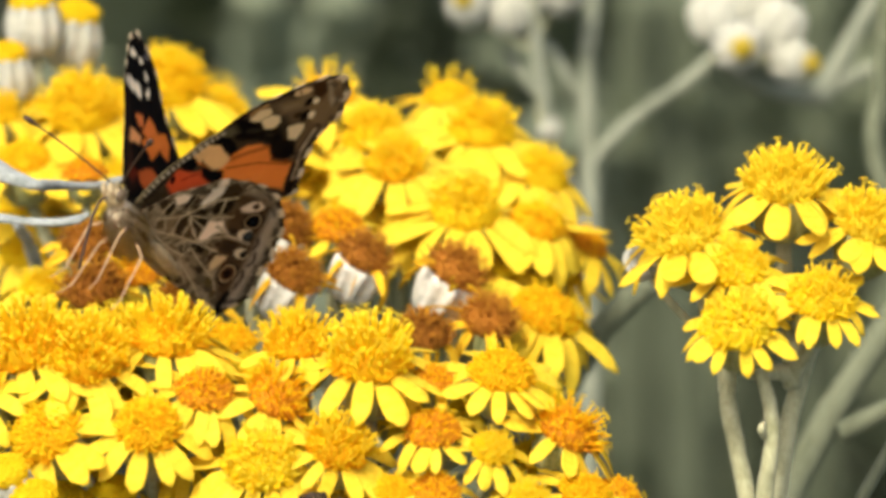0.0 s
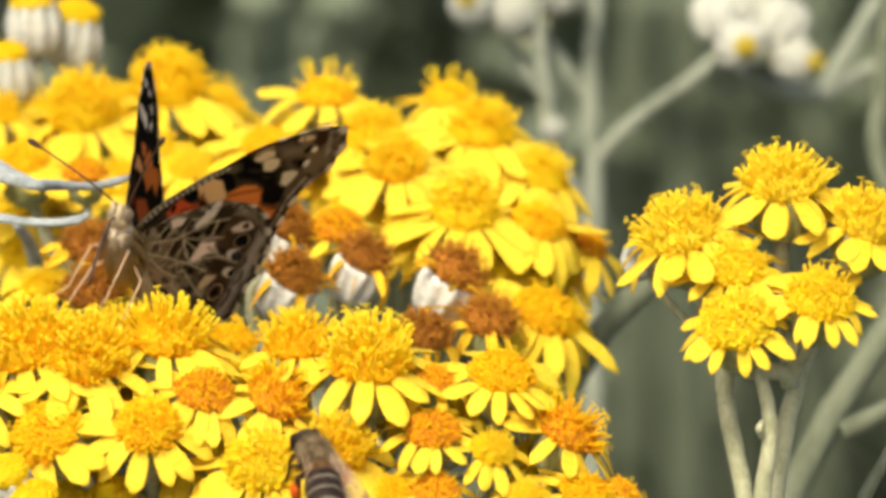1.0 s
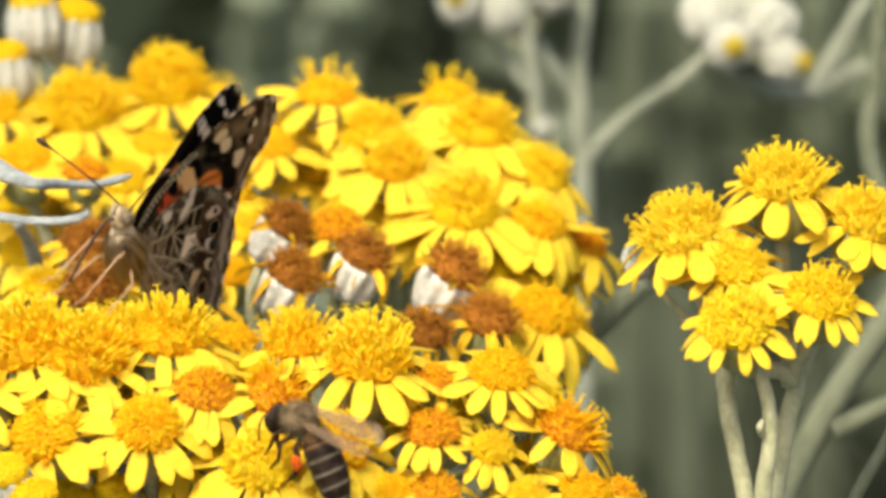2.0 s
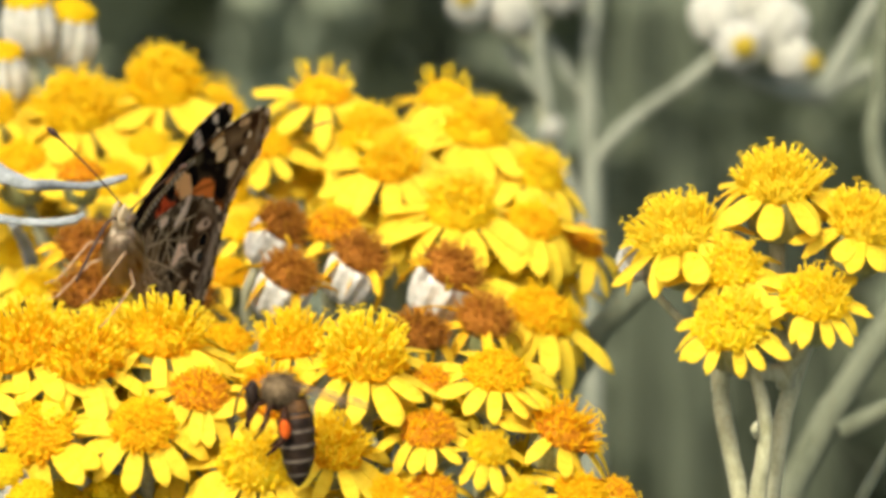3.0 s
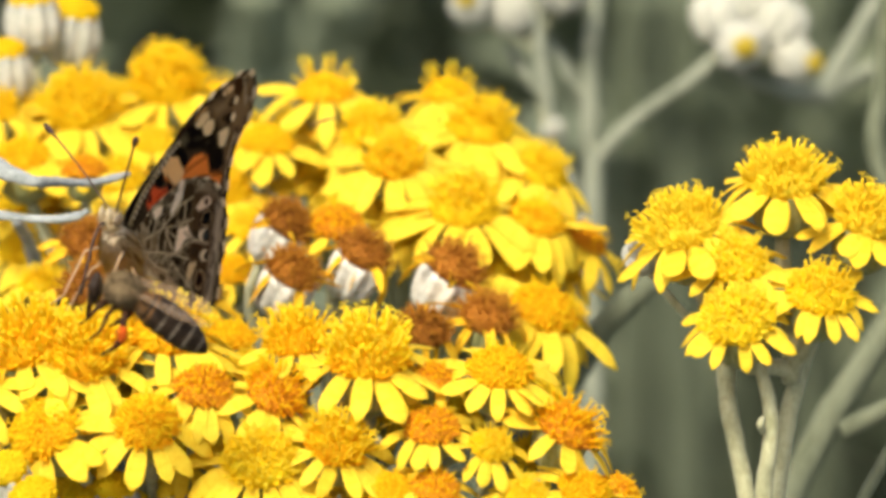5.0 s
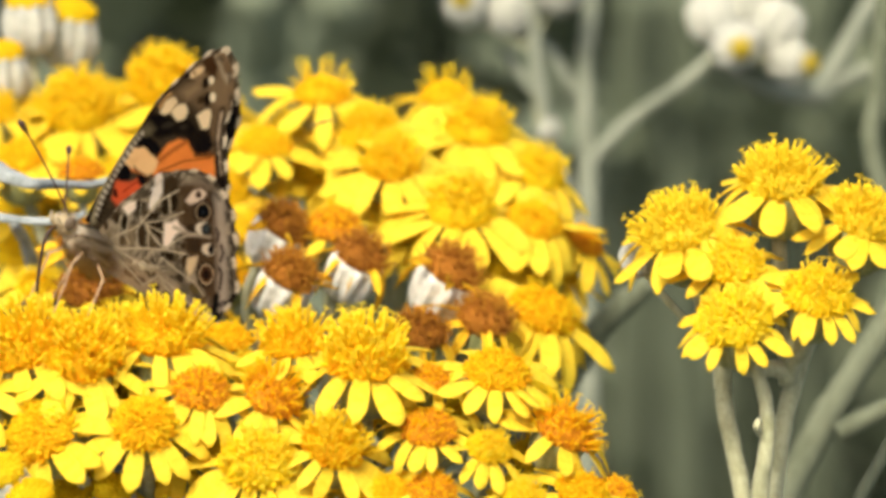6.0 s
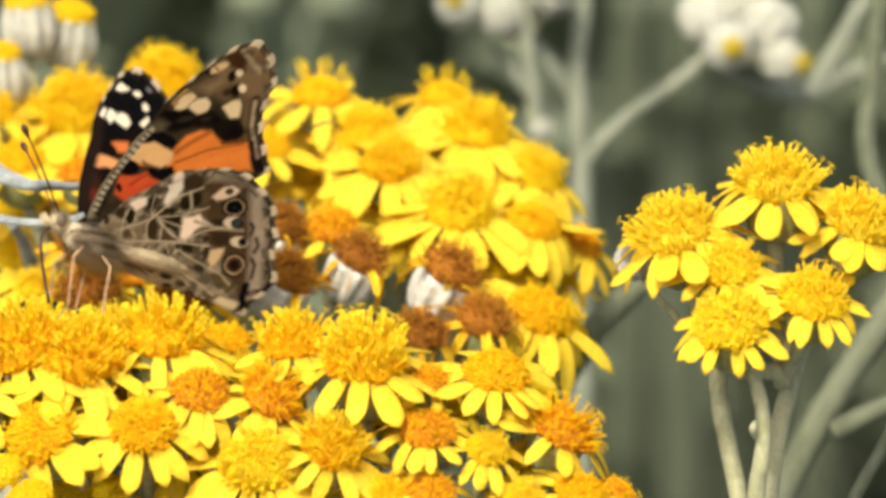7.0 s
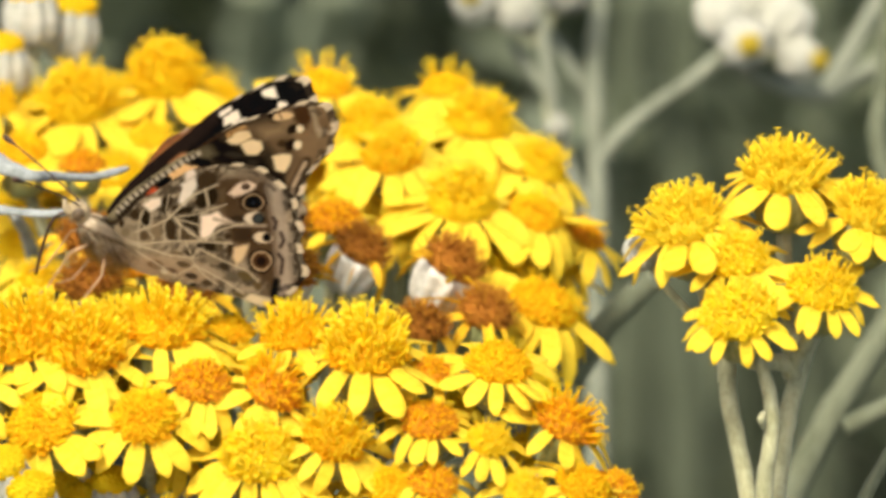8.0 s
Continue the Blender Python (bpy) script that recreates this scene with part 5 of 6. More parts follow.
def wing_mesh(name, outline, under, upper, ground_under, ground_upper, side, bulge=0.5, contrast=0.2):
    """A wing as a thin two-faced sheet with its scale colours as a colour attribute; side 1 is the left wing, -1 the right."""
    pts = np.array(outline)
    n = len(pts)
    ns, nr = (440, 130) if side > 0 else (260, 76)
    t = np.linspace(0, n - 1, ns)
    i = np.clip(np.floor(t).astype(int), 0, n - 2)
    f = (t - i)[:, None]
    p0, p1, p2, p3 = pts[np.maximum(i - 1, 0)], pts[i], pts[i + 1], pts[np.minimum(i + 2, n - 1)]
    rim = 0.5 * (2 * p1 + (p2 - p0) * f + (2 * p0 - 5 * p1 + 4 * p2 - p3) * f ** 2 + (3 * p1 - p0 - 3 * p2 + p3) * f ** 3)
    hub = pts[0] * 0.5 + pts[-1] * 0.5
    edge_run = np.concatenate([[0], np.cumsum(np.linalg.norm(np.diff(rim, axis=0), axis=1))])
    outer = np.clip((np.linalg.norm(rim - hub, axis=1) / np.linalg.norm(rim - hub, axis=1).max() - 0.55) * 6, 0, 1)
    rim = hub + (rim - hub) * (1 + 0.007 * outer * np.cos(edge_run * 2 * math.pi / 2.6))[:, None]
    r = np.linspace(0.02, 1, nr) ** 0.8
    grid = hub + (rim - hub)[None] * r[:, None, None]
    u, v = grid[..., 0].ravel(), grid[..., 1].ravel()
    rr, run, out = np.repeat(r, ns), np.tile(edge_run, nr), np.tile(outer, nr)
    rng = np.random.default_rng(5)
    waves = [(rng.normal(size=2) * k, rng.uniform(0, 6.28), a) for k, a in [(1.2, 1), (2, .8), (3.5, .6), (6, .5), (10, .4)] for _ in range(5)]
    rough = sum(a * np.sin(u * w[0] + v * w[1] + ph) for w, ph, a in waves) / 6

    fine = [(rng.normal(size=2) * k, rng.uniform(0, 6.28)) for k in (2.6, 3.4, 4.2, 5.0) for _ in range(5)]
    marble = sum(np.sin(u * w[0] + v * w[1] + ph) for w, ph in fine) / 3.2

    def scales(marks, base, contrast, marbled):
        c = np.tile(np.array(base), (len(u), 1)) * (1 + 0.26 * rough)[:, None]

        def blend(mask, colour):
            c[:] = c + (np.array(colour) * (1 + 0.10 * rough)[:, None] - c) * np.clip(mask, 0, 1)[:, None]

        def spot(x, y, a, b, turn, colour, soft):
            q = math.radians(turn)
            du, dv = u - x, v - y
            e = np.sqrt(((du * math.cos(q) + dv * math.sin(q)) / a) ** 2 + ((dv * math.cos(q) - du * math.sin(q)) / b) ** 2) + 0.12 * rough
            blend((1 + soft / 2 - e) / max(soft, 0.02), colour)

        def line(path, wide, colour, soft):
            best = np.full(len(u), 1e9)
            for (xa, ya), (xb, yb) in zip(path, path[1:]):
                ll = (xb - xa) ** 2 + (yb - ya) ** 2
                h = np.clip(((u - xa) * (xb - xa) + (v - ya) * (yb - ya)) / ll, 0, 1)
                best = np.minimum(best, np.hypot(u - xa - h * (xb - xa), v - ya - h * (yb - ya)))
            blend((wide * 0.5 * (1 + soft) - best) / (wide * max(soft, 0.2)), colour)

        def patch(path, colour, soft):
            best, inside = np.full(len(u), 1e9), np.zeros(len(u), bool)
            for (xa, ya), (xb, yb) in zip(path, path[1:] + path[:1]):
                ll = (xb - xa) ** 2 + (yb - ya) ** 2
                h = np.clip(((u - xa) * (xb - xa) + (v - ya) * (yb - ya)) / ll, 0, 1)
                best = np.minimum(best, np.hypot(u - xa - h * (xb - xa), v - ya - h * (yb - ya)))
                inside ^= ((ya > v) != (yb > v)) & (u < (xb - xa) * (v - ya) / (yb - ya + 1e-12) + xa)
            d = np.where(inside, best, -best) - 0.15 * rough
            blend(0.5 + d / (2 * max(soft, 0.05)), colour)

        if marbled:
            blend(np.clip(marble * 2.2 - 0.5, 0, 1) * 0.5, (0.52, 0.43, 0.30))
            blend(np.clip(-marble * 2.2 - 0.5, 0, 1) * 0.6, (0.085, 0.060, 0.034))
        marks(spot, line, patch)
        fringe = out * (rr > 0.965)
        dash = np.cos(run * 2 * math.pi / 2.6) > 0.1
        blend(fringe * dash * 0.85, (0.72, 0.60, 0.42))
        blend(fringe * ~dash * 0.7, (0.07, 0.05, 0.032))
        blend(out * (rr > 0.925) * (rr < 0.95) * dash * 0.5, (0.05, 0.035, 0.025))
        blend(0.04 + 0.06 * rough, (0.10, 0.07, 0.04))
        tone = c @ np.array((0.3, 0.55, 0.15))
        return np.clip(c * (0.9 * (tone / 0.55) ** contrast)[:, None] * np.array((1.0, 0.97, 0.87)), 0.003, 0.8)

    c_up, c_low = scales(upper, ground_upper, 0.3, False), scales(under, ground_under, contrast, contrast > 0.4)
    arch = bulge * np.sin(np.clip(v / 20, 0, 1) * 3.1)  + 0.05 * rough
    z = arch * MM
    verts = np.concatenate([np.stack([u * MM, side * v * MM, z + 0.04 * MM], 1), np.stack([u * MM, side * v * MM, z - 0.04 * MM], 1)])
    k = np.arange((nr - 1) * (ns - 1))
    a = (k // (ns - 1)) * ns + k % (ns - 1)
    quad = np.stack([a, a + 1, a + ns + 1, a + ns], 1)
    m = nr * ns
    low = quad[:, ::-1] + m
    e = (nr - 1) * ns + np.arange(ns - 1)
    rimq = np.stack([e, e + 1, e + 1 + m, e + m], 1)
    faces = np.concatenate([quad, low, rimq])
    if side * 1 < 0:
        faces = faces[:, ::-1]
    me = bpy.data.meshes.new(name)
    me.from_pydata(verts.tolist(), [], faces.tolist())
    layer = me.color_attributes.new("scales", "FLOAT_COLOR", "POINT")
    layer.data.foreach_set("color", np.concatenate([np.concatenate([c_up, c_low]), np.ones((2 * m, 1))], 1).astype(np.float32).ravel())
    me.materials.append(WING)
    me.shade_smooth()
    return me


def wing_material():
    m = bpy.data.materials.new("butterfly_wing_scales")
    m.use_nodes = True
    n, l = m.node_tree.nodes, m.node_tree.links
    b = n["Principled BSDF"]
    at = n.new("ShaderNodeAttribute")
    at.attribute_name = "scales"
    co, tx = n.new("ShaderNodeTexCoord"), n.new("ShaderNodeTexNoise")
    tx.inputs["Scale"].default_value, tx.inputs["Detail"].default_value = 5000, 2
    l.new(co.outputs["Object"], tx.inputs["Vector"])
    l.new(at.outputs["Color"], b.inputs["Base Color"])
    bp = n.new("ShaderNodeBump")
    bp.inputs["Strength"].default_value, bp.inputs["Distance"].default_value = 0.3, 0.00008
    l.new(tx.outputs[0], bp.inputs["Height"]), l.new(bp.outputs[0], b.inputs["Normal"])
    b.inputs["Roughness"].default_value = 0.9
    b.inputs["Specular IOR Level"].default_value = 0.02
    tr, ms = n.new("ShaderNodeBsdfTranslucent"), n.new("ShaderNodeMixShader")
    l.new(at.outputs["Color"], tr.inputs["Color"])
    ms.inputs[0].default_value = 0.22
    l.new(b.outputs[0], ms.inputs[1]), l.new(tr.outputs[0], ms.inputs[2])
    l.new(ms.outputs[0], n["Material Output"].inputs["Surface"])
    return m


WING = wing_material()
FUR = surface("butterfly_fur", (0.22, 0.165, 0.085), (0.52, 0.42, 0.25), 700, 0.9, 0.6, 0.12, 0.1, (0.4, 1, 1), gloss=0.1)
CHEST_STRIPE = surface("butterfly_chest_stripe", (0.07, 0.045, 0.022), (0.19, 0.13, 0.07), 800, 0.9, 0.6, 0.1, 0.1, gloss=0.08)
CHEST_FUR = surface("butterfly_chest_fur", (0.34, 0.26, 0.15), (0.66, 0.55, 0.37), 800, 0.9, 0.6, 0.2, 0.1, (0.25, 1, 1), gloss=0.08)
EYE_DARK = surface("insect_eye", (0.06, 0.040, 0.022), (0.12, 0.085, 0.05), 1500, 0.35, 0.1)
HORN = surface("insect_horn", (0.020, 0.011, 0.007), (0.065, 0.036, 0.022), 900, 0.5, 0.2, gloss=0.2)
PALE_LEG = surface("pale_leg", (0.28, 0.17, 0.08), (0.46, 0.31, 0.17), 900, 0.7, 0.3)


def blob(bm, at, radii, turn=None, seg=20, rings=12, mat=0):
    m = Matrix.Translation(at) @ (turn or Matrix()) @ Matrix.Diagonal((*radii, 1))
    made = bmesh.ops.create_uvsphere(bm, u_segments=seg, v_segments=rings, radius=1, matrix=m)
    for v in made["verts"]:
        for f in v.link_faces:
            f.material_index = mat


def fur(bm, rng, at, radii, turn, count, long, thick, sweep, mat=0):
    """Short hairs on an ellipsoid, combed along sweep."""
    m = Matrix.Translation(at) @ (turn or Matrix())
    for i in range(count):
        z = rng.uniform(-1, 1)
        a = rng.uniform(0, math.tau)
        q = math.sqrt(1 - z * z)
        d = Vector((q * math.cos(a), q * math.sin(a), z))
        p = m @ Vector([d[k] * radii[k] for k in range(3)])
        nrm = (m.to_3x3() @ Vector([d[k] / radii[k] for k in range(3)])).normalized()
        way = (nrm + Vector(sweep) + Vector((rng.uniform(-.3, .3), rng.uniform(-.3, .3), rng.uniform(-.3, .3)))).normalized()
        side = way.orthogonal().normalized() * thick
        up = way.cross(side)
        k = long * rng.uniform(0.5, 1.2)
        tip = bm.verts.new(p + way * k + Vector(sweep) * k * 0.2)
        ring = [bm.verts.new(p + side), bm.verts.new(p - side * 0.5 + up * 0.8), bm.verts.new(p - side * 0.5 - up * 0.8)]
        for j in range(3):
            bm.faces.new((ring[j], ring[(j + 1) % 3], tip)).material_index = mat


def butterfly():
    b = new("butterfly")
    tagged(b, "painted butterfly with orange, black and white mottled wings feeding on flowers", "butterfly")
    rng = random.Random(11)
    bm = bmesh.new()
    lean = pose(0, 0, 0, 0, -14, 0)
    chest = Vector((0.5, 0, -0.4)) * MM
    blob(bm, chest, (3.3 * MM, 1.55 * MM, 1.7 * MM), lean, 40, 22)
    fur(bm, rng, chest, (3.2 * MM, 1.5 * MM, 1.65 * MM), lean, 1700, 1.6 * MM, 0.055 * MM, (-1.5, 0, -0.4))
    for f in bm.faces:  # lengthwise cream and brown stripes
        c = f.verts[0].co if len(f.verts) == 3 else f.calc_center_median()
        f.material_index = int((math.atan2(c.y, c.z + 0.4 * MM + 0.24 * (c.x - 0.5 * MM)) / math.tau * 9) % 1 < 0.34 and c.z > -1.1 * MM)
    part("thorax", bm, (CHEST_FUR, CHEST_STRIPE), b, "furry thorax with cream and brown stripes")
    bm = bmesh.new()
    path = bend((-1.2 * MM, 0, -0.2 * MM), (-5 * MM, 0, 0.4 * MM), (-8 * MM, 0, 0.8 * MM), (-11.5 * MM, 0, 0.9 * MM), 24)
    tube(bm, path, [MM * (1.05 * math.sin(min(1, 0.35 + i / 24 * 0.9) * math.pi * 0.5) * (1 - max(0, (i / 24 - 0.5)) ** 1.6 * 2.2) + 0.06 * math.cos(i * 2.1)) for i in range(25)], 18)
    for i in range(2, 22, 2):
        fur(bm, rng, path[i], (1.0 * MM, 0.95 * MM, 0.95 * MM), None, 90, 0.6 * MM, 0.035 * MM, (-1.2, 0, 0))
    part("abdomen", bm, FUR, b, "pale tapering abdomen")
    bm = bmesh.new()
    blob(bm, (4.0 * MM, 0, 0.6 * MM), (1.1 * MM, 1.1 * MM, 1.05 * MM), lean)
    fur(bm, rng, Vector((4.0 * MM, 0, 0.6 * MM)), (1.05 * MM, 0.95 * MM, 0.95 * MM), lean, 350, 0.6 * MM, 0.04 * MM, (0.3, 0, 0.2))
    hd = part("head", bm, FUR, b)
    feelers = {}
    for s in (1, -1):
        bm = bmesh.new()
        blob(bm, (4.25 * MM, 0.85 * s * MM, 0.75 * MM), (0.65 * MM, 0.42 * MM, 0.75 * MM))
        part("eye", bm, EYE_DARK, hd, "dark glossy compound eye")
        bm = bmesh.new()
        tube(bm, bend((4.6 * MM, 0.45 * s * MM, 0.1 * MM), (5.6 * MM, 0.5 * s * MM, 0.2 * MM), (5.9 * MM, 0.42 * s * MM, 0.6 * MM), (6.1 * MM, 0.38 * s * MM, 1.1 * MM)), [0.24 * MM, 0.28 * MM, 0.30 * MM, 0.29 * MM, 0.27 * MM, 0.24 * MM, 0.19 * MM, 0.13 * MM, 0.06 * MM], 8)
        part("palp", bm, FUR, hd)
        bm = bmesh.new()
        root, tip = Vector((0, 0, 0)), Vector((ANTENNA[0], s * ANTENNA[1], ANTENNA[2])) * MM
        pts = bend(root, root.lerp(tip, 0.3) + Vector((0.3, 0, 0.3)) * MM, root.lerp(tip, 0.7) + Vector((0.3, 0, 0.3)) * MM, tip, 20)
        tube(bm, pts, [MM * (0.10 if i < 16 else (0.10, 0.16, 0.30, 0.34, 0.18)[i - 16]) for i in range(21)], 8)
        feelers[s] = part("antenna", bm, HORN, b, "thin dark clubbed antenna", pose(4.6 * MM, 0.4 * s * MM, 1.5 * MM))
        bm = bmesh.new()
        for k, (hx, kx, ky, fx, fy) in enumerate(((1.5, 2.6, 2.0, 2.0, 2.2), (-0.6, -1.2, 2.8, -1.4, 3.2))):
            knee = Vector((kx, s * ky, -2.6)) * MM
            tube(bm, [Vector((hx, s * 1.3, -1.2)) * MM, knee, Vector((fx, s * fy, -7.6)) * MM, Vector((fx + 0.8, s * (fy + 0.3), -9.2)) * MM], [0.18 * MM, 0.11 * MM, 0.08 * MM, 0.05 * MM], 8)
            if k == 0:
                part("front_leg", bm, PALE_LEG, b)
                bm = bmesh.new()
        part("hind_leg", bm, PALE_LEG, b)
    bm = bmesh.new()
    tube(bm, bend((4.9 * MM, 0, -0.2 * MM), (6.4 * MM, 0, -0.8 * MM), (5.2 * MM, 0.2 * MM, -3.6 * MM), (3.2 * MM, 0.4 * MM, -7.6 * MM), 12), 0.17 * MM, 8)
    part("proboscis", bm, HORN, b, "dark slender uncoiled proboscis")
    wings = {}
    for s, tag in ((1, "left"), (-1, "right")):
        wings["fore", tag] = under("forewing", wing_mesh("forewing", FORE, fore_under, fore_upper, (0.062, 0.042, 0.022), (0.009, 0.007, 0.006), s, 0.4), b, None, "orange and black forewing with white spots")
        wings["hind", tag] = under("hindwing", wing_mesh("hindwing", HIND, hind_under, hind_upper, (0.29, 0.228, 0.148), (0.10, 0.055, 0.03), s, 0.4, 0.55), b, None, "mottled brown hindwing with eyespots and pale veins")
    return b, wings, feelers


BUTTERFLY, WINGS, FEELERS = butterfly()


# ---- bee ----
BEE_FUR = surface("bee_fur", (0.055, 0.038, 0.018), (0.25, 0.185, 0.10), 900, 0.95, 0.5, 0.05, gloss=0.03)
BEE_BAND = surface("bee_dark_plate", (0.008, 0.0055, 0.004), (0.028, 0.018, 0.011), 900, 0.45, 0.3, gloss=0.10)
BEE_LEG = surface("bee_brown_leg", (0.012, 0.006, 0.003), (0.045, 0.019, 0.008), 900, 0.5, 0.3, gloss=0.10)
BEE_PALE = surface("bee_pale_band", (0.07, 0.056, 0.038), (0.15, 0.122, 0.085), 1500, 0.85, 0.4, gloss=0.1)
BEE_AMBER = surface("bee_amber_plate", (0.055, 0.026, 0.008), (0.14, 0.07, 0.022), 900, 0.6, 0.3, gloss=0.1)
POLLEN = surface("orange_pollen", (0.44, 0.06, 0.008), (0.60, 0.12, 0.012), 2500, 0.9, 0.8, gloss=0.05)


def bee_wing_material():
    m = bpy.data.materials.new("bee_wing_membrane")
    m.use_nodes = True
    n, l = m.node_tree.nodes, m.node_tree.links
    b = n["Principled BSDF"]
    b.inputs["Base Color"].default_value = (0.26, 0.17, 0.085, 1)
    b.inputs["Roughness"].default_value = 0.3
    b.inputs["Alpha"].default_value = 0.5
    co, w = n.new("ShaderNodeTexCoord"), n.new("ShaderNodeTexVoronoi")
    w.feature = "DISTANCE_TO_EDGE"
    w.inputs["Scale"].default_value = 550
    l.new(co.outputs["Object"], w.inputs["Vector"])
    r = n.new("ShaderNodeMapRange")
    r.inputs[1].default_value, r.inputs[2].default_value, r.inputs[3].default_value, r.inputs[4].default_value = 0.0, 0.07, 0.5, 0.16
    l.new(w.outputs["Distance"], r.inputs[0]), l.new(r.outputs[0], b.inputs["Alpha"])
    return m


BEE_WING = bee_wing_material()


def bee():
    b = new("honeybee")
    tagged(b, "brown banded honeybee with orange pollen baskets crawling over flowers", "bee")
    rng = random.Random(3)
    bm = bmesh.new()
    blob(bm, (0, 0, 0), (1.8 * MM, 1.65 * MM, 1.6 * MM), None, 22, 14)
    fur(bm, rng, Vector((0, 0, 0)), (1.7 * MM, 1.55 * MM, 1.5 * MM), None, 1500, 0.75 * MM, 0.035 * MM, (-0.3, 0, 0))
    part("thorax", bm, BEE_FUR, b, "furry brown thorax")
    bm = bmesh.new()
    blob(bm, (2.45 * MM, 0, -1.0 * MM), (0.72 * MM, 1.4 * MM, 1.5 * MM), pose(0, 0, 0, 0, 15, 0), 20, 14)
    fur(bm, rng, Vector((2.4 * MM, 0, -0.9 * MM)), (0.65 * MM, 1.3 * MM, 1.3 * MM), None, 60, 0.45 * MM, 0.025 * MM, (0.2, 0, 0.2), 1)
    hd = part("head", bm, [BEE_BAND, BEE_FUR], b, "dark head with brown fuzz")
    for s in (1, -1):
        bm = bmesh.new()
        blob(bm, (2.55 * MM, 1.12 * s * MM, -0.8 * MM), (0.52 * MM, 0.42 * MM, 1.05 * MM), pose(0, 0, 0, 0, 20, 0))
        part("eye", bm, BEE_BAND, hd, "long glossy black eye")
        bm = bmesh.new()
        tube(bm, [Vector(p) * MM for p in ((2.75, 0.3 * s, -0.6), (3.5, 0.7 * s, -0.5), (3.8, 0.9 * s, -1.6), (3.7, 1.1 * s, -3.4))], [0.10 * MM, 0.10 * MM, 0.11 * MM, 0.08 * MM], 7)
        part("antenna", bm, BEE_BAND, hd)
    bm = bmesh.new()
    tube(bm, [Vector(p) * MM for p in ((2.4, 0, -2.2), (2.35, 0, -3.1), (2.1, 0, -4.4))], [0.45 * MM, 0.3 * MM, 0.12 * MM], 7)
    part("tongue", bm, BEE_LEG, hd)
    # abdomen: its joint is its origin, it points back along -X
    bm = bmesh.new()
    n = 60
    rings = []
    for i in range(n + 1):
        t = i / n
        r = 1.8 * min(1.0, 0.62 + 1.5 * t) * (1 - max(0.0, (t - 0.45) / 0.55) ** 2.3) ** 0.75
        seg = (t * 6.0) % 1.0
        r *= 1 + 0.05 * (1 - seg) * (t < 0.97)
        r = max(r, 0.05) * MM
        c = Vector((-8.6 * t, 0, -0.5 * t * t)) * MM
        rings.append(([bm.verts.new(c + Vector((0, math.cos(a) * r, math.sin(a) * r * 0.93))) for a in (math.tau * k / 24 for k in range(24))], t, seg))
    for (ra, t, seg), (rb, _, _) in zip(rings, rings[1:]):
        mat = (2 if t < 0.30 else 1) if seg < 0.17 else 0
        if t < 0.12:
            mat = 2
        if t > 0.86:
            mat = 0
        for k in range(24):
            bm.faces.new((ra[k], rb[k], rb[(k + 1) % 24], ra[(k + 1) % 24])).material_index = mat
    bm.faces.new(rings[-1][0][::-1])
    for i in (3, 6, 13, 22, 32, 42):
        fur(bm, rng, Vector((-8.6 * i / n, 0, -0.2)) * MM, (0.5 * MM, 1.65 * MM, 1.55 * MM), None, 90, 0.45 * MM, 0.025 * MM, (-1.6, 0, 0), 1)
    ab = part("abdomen", bm, [BEE_BAND, BEE_PALE, BEE_AMBER], b, "dark abdomen with pale hair bands")
    ab.matrix_basis = pose(-0.0015, 0, -0.0003)
    wings = []
    for s in (1, -1):
        for kind, long, wide, root in (("forewing", 8.8, 2.4, (0.2, 1.15, 1.0)), ("hindwing", 6.2, 1.9, (-0.6, 1.15, 0.85))):
            bm = bmesh.new()
            nu, nv = 14, 5
            g = []
            for lift in (0.012, -0.012):
                gg = []
                for i in range(nu + 1):
                    t = i / nu
                    w = wide * (0.16 + 0.84 * math.sin(min(1, t * 1.15) * math.pi * 0.5) ** 1.2) * (1 - max(0, (t - 0.82) / 0.18) ** 2.2 * 0.75)
                    gg.append([bm.verts.new(Vector((-long * t, s * (w * (j / nv - 0.35) + 0.3 * t), 0.10 * math.sin(j * 1.9) * t + lift)) * MM) for j in range(nv + 1)])
                g.append(gg)
            for i in range(nu):
                for j in range(nv):
                    bm.faces.new((g[0][i][j], g[0][i + 1][j], g[0][i + 1][j + 1], g[0][i][j + 1]))
                    bm.faces.new((g[1][i][j + 1], g[1][i + 1][j + 1], g[1][i + 1][j], g[1][i][j]))
            tube(bm, [Vector((-long * t, s * (wide * 0.62 * math.sin(min(1, t * 1.15) * math.pi * 0.5) ** 1.2 + 0.3 * t + 0.05), 0)) * MM for t in (0, 0.3, 0.6, 0.85)], [0.09 * MM, 0.07 * MM, 0.06 * MM, 0.03 * MM], 5)
            w = part(kind, bm, BEE_WING, b, "thin translucent brownish wing")
            w.matrix_basis = pose(root[0] * MM, s * root[1] * MM, root[2] * MM, s * 8, (-3 if kind == "forewing" else -6), s * (2 if kind == "forewing" else 4))
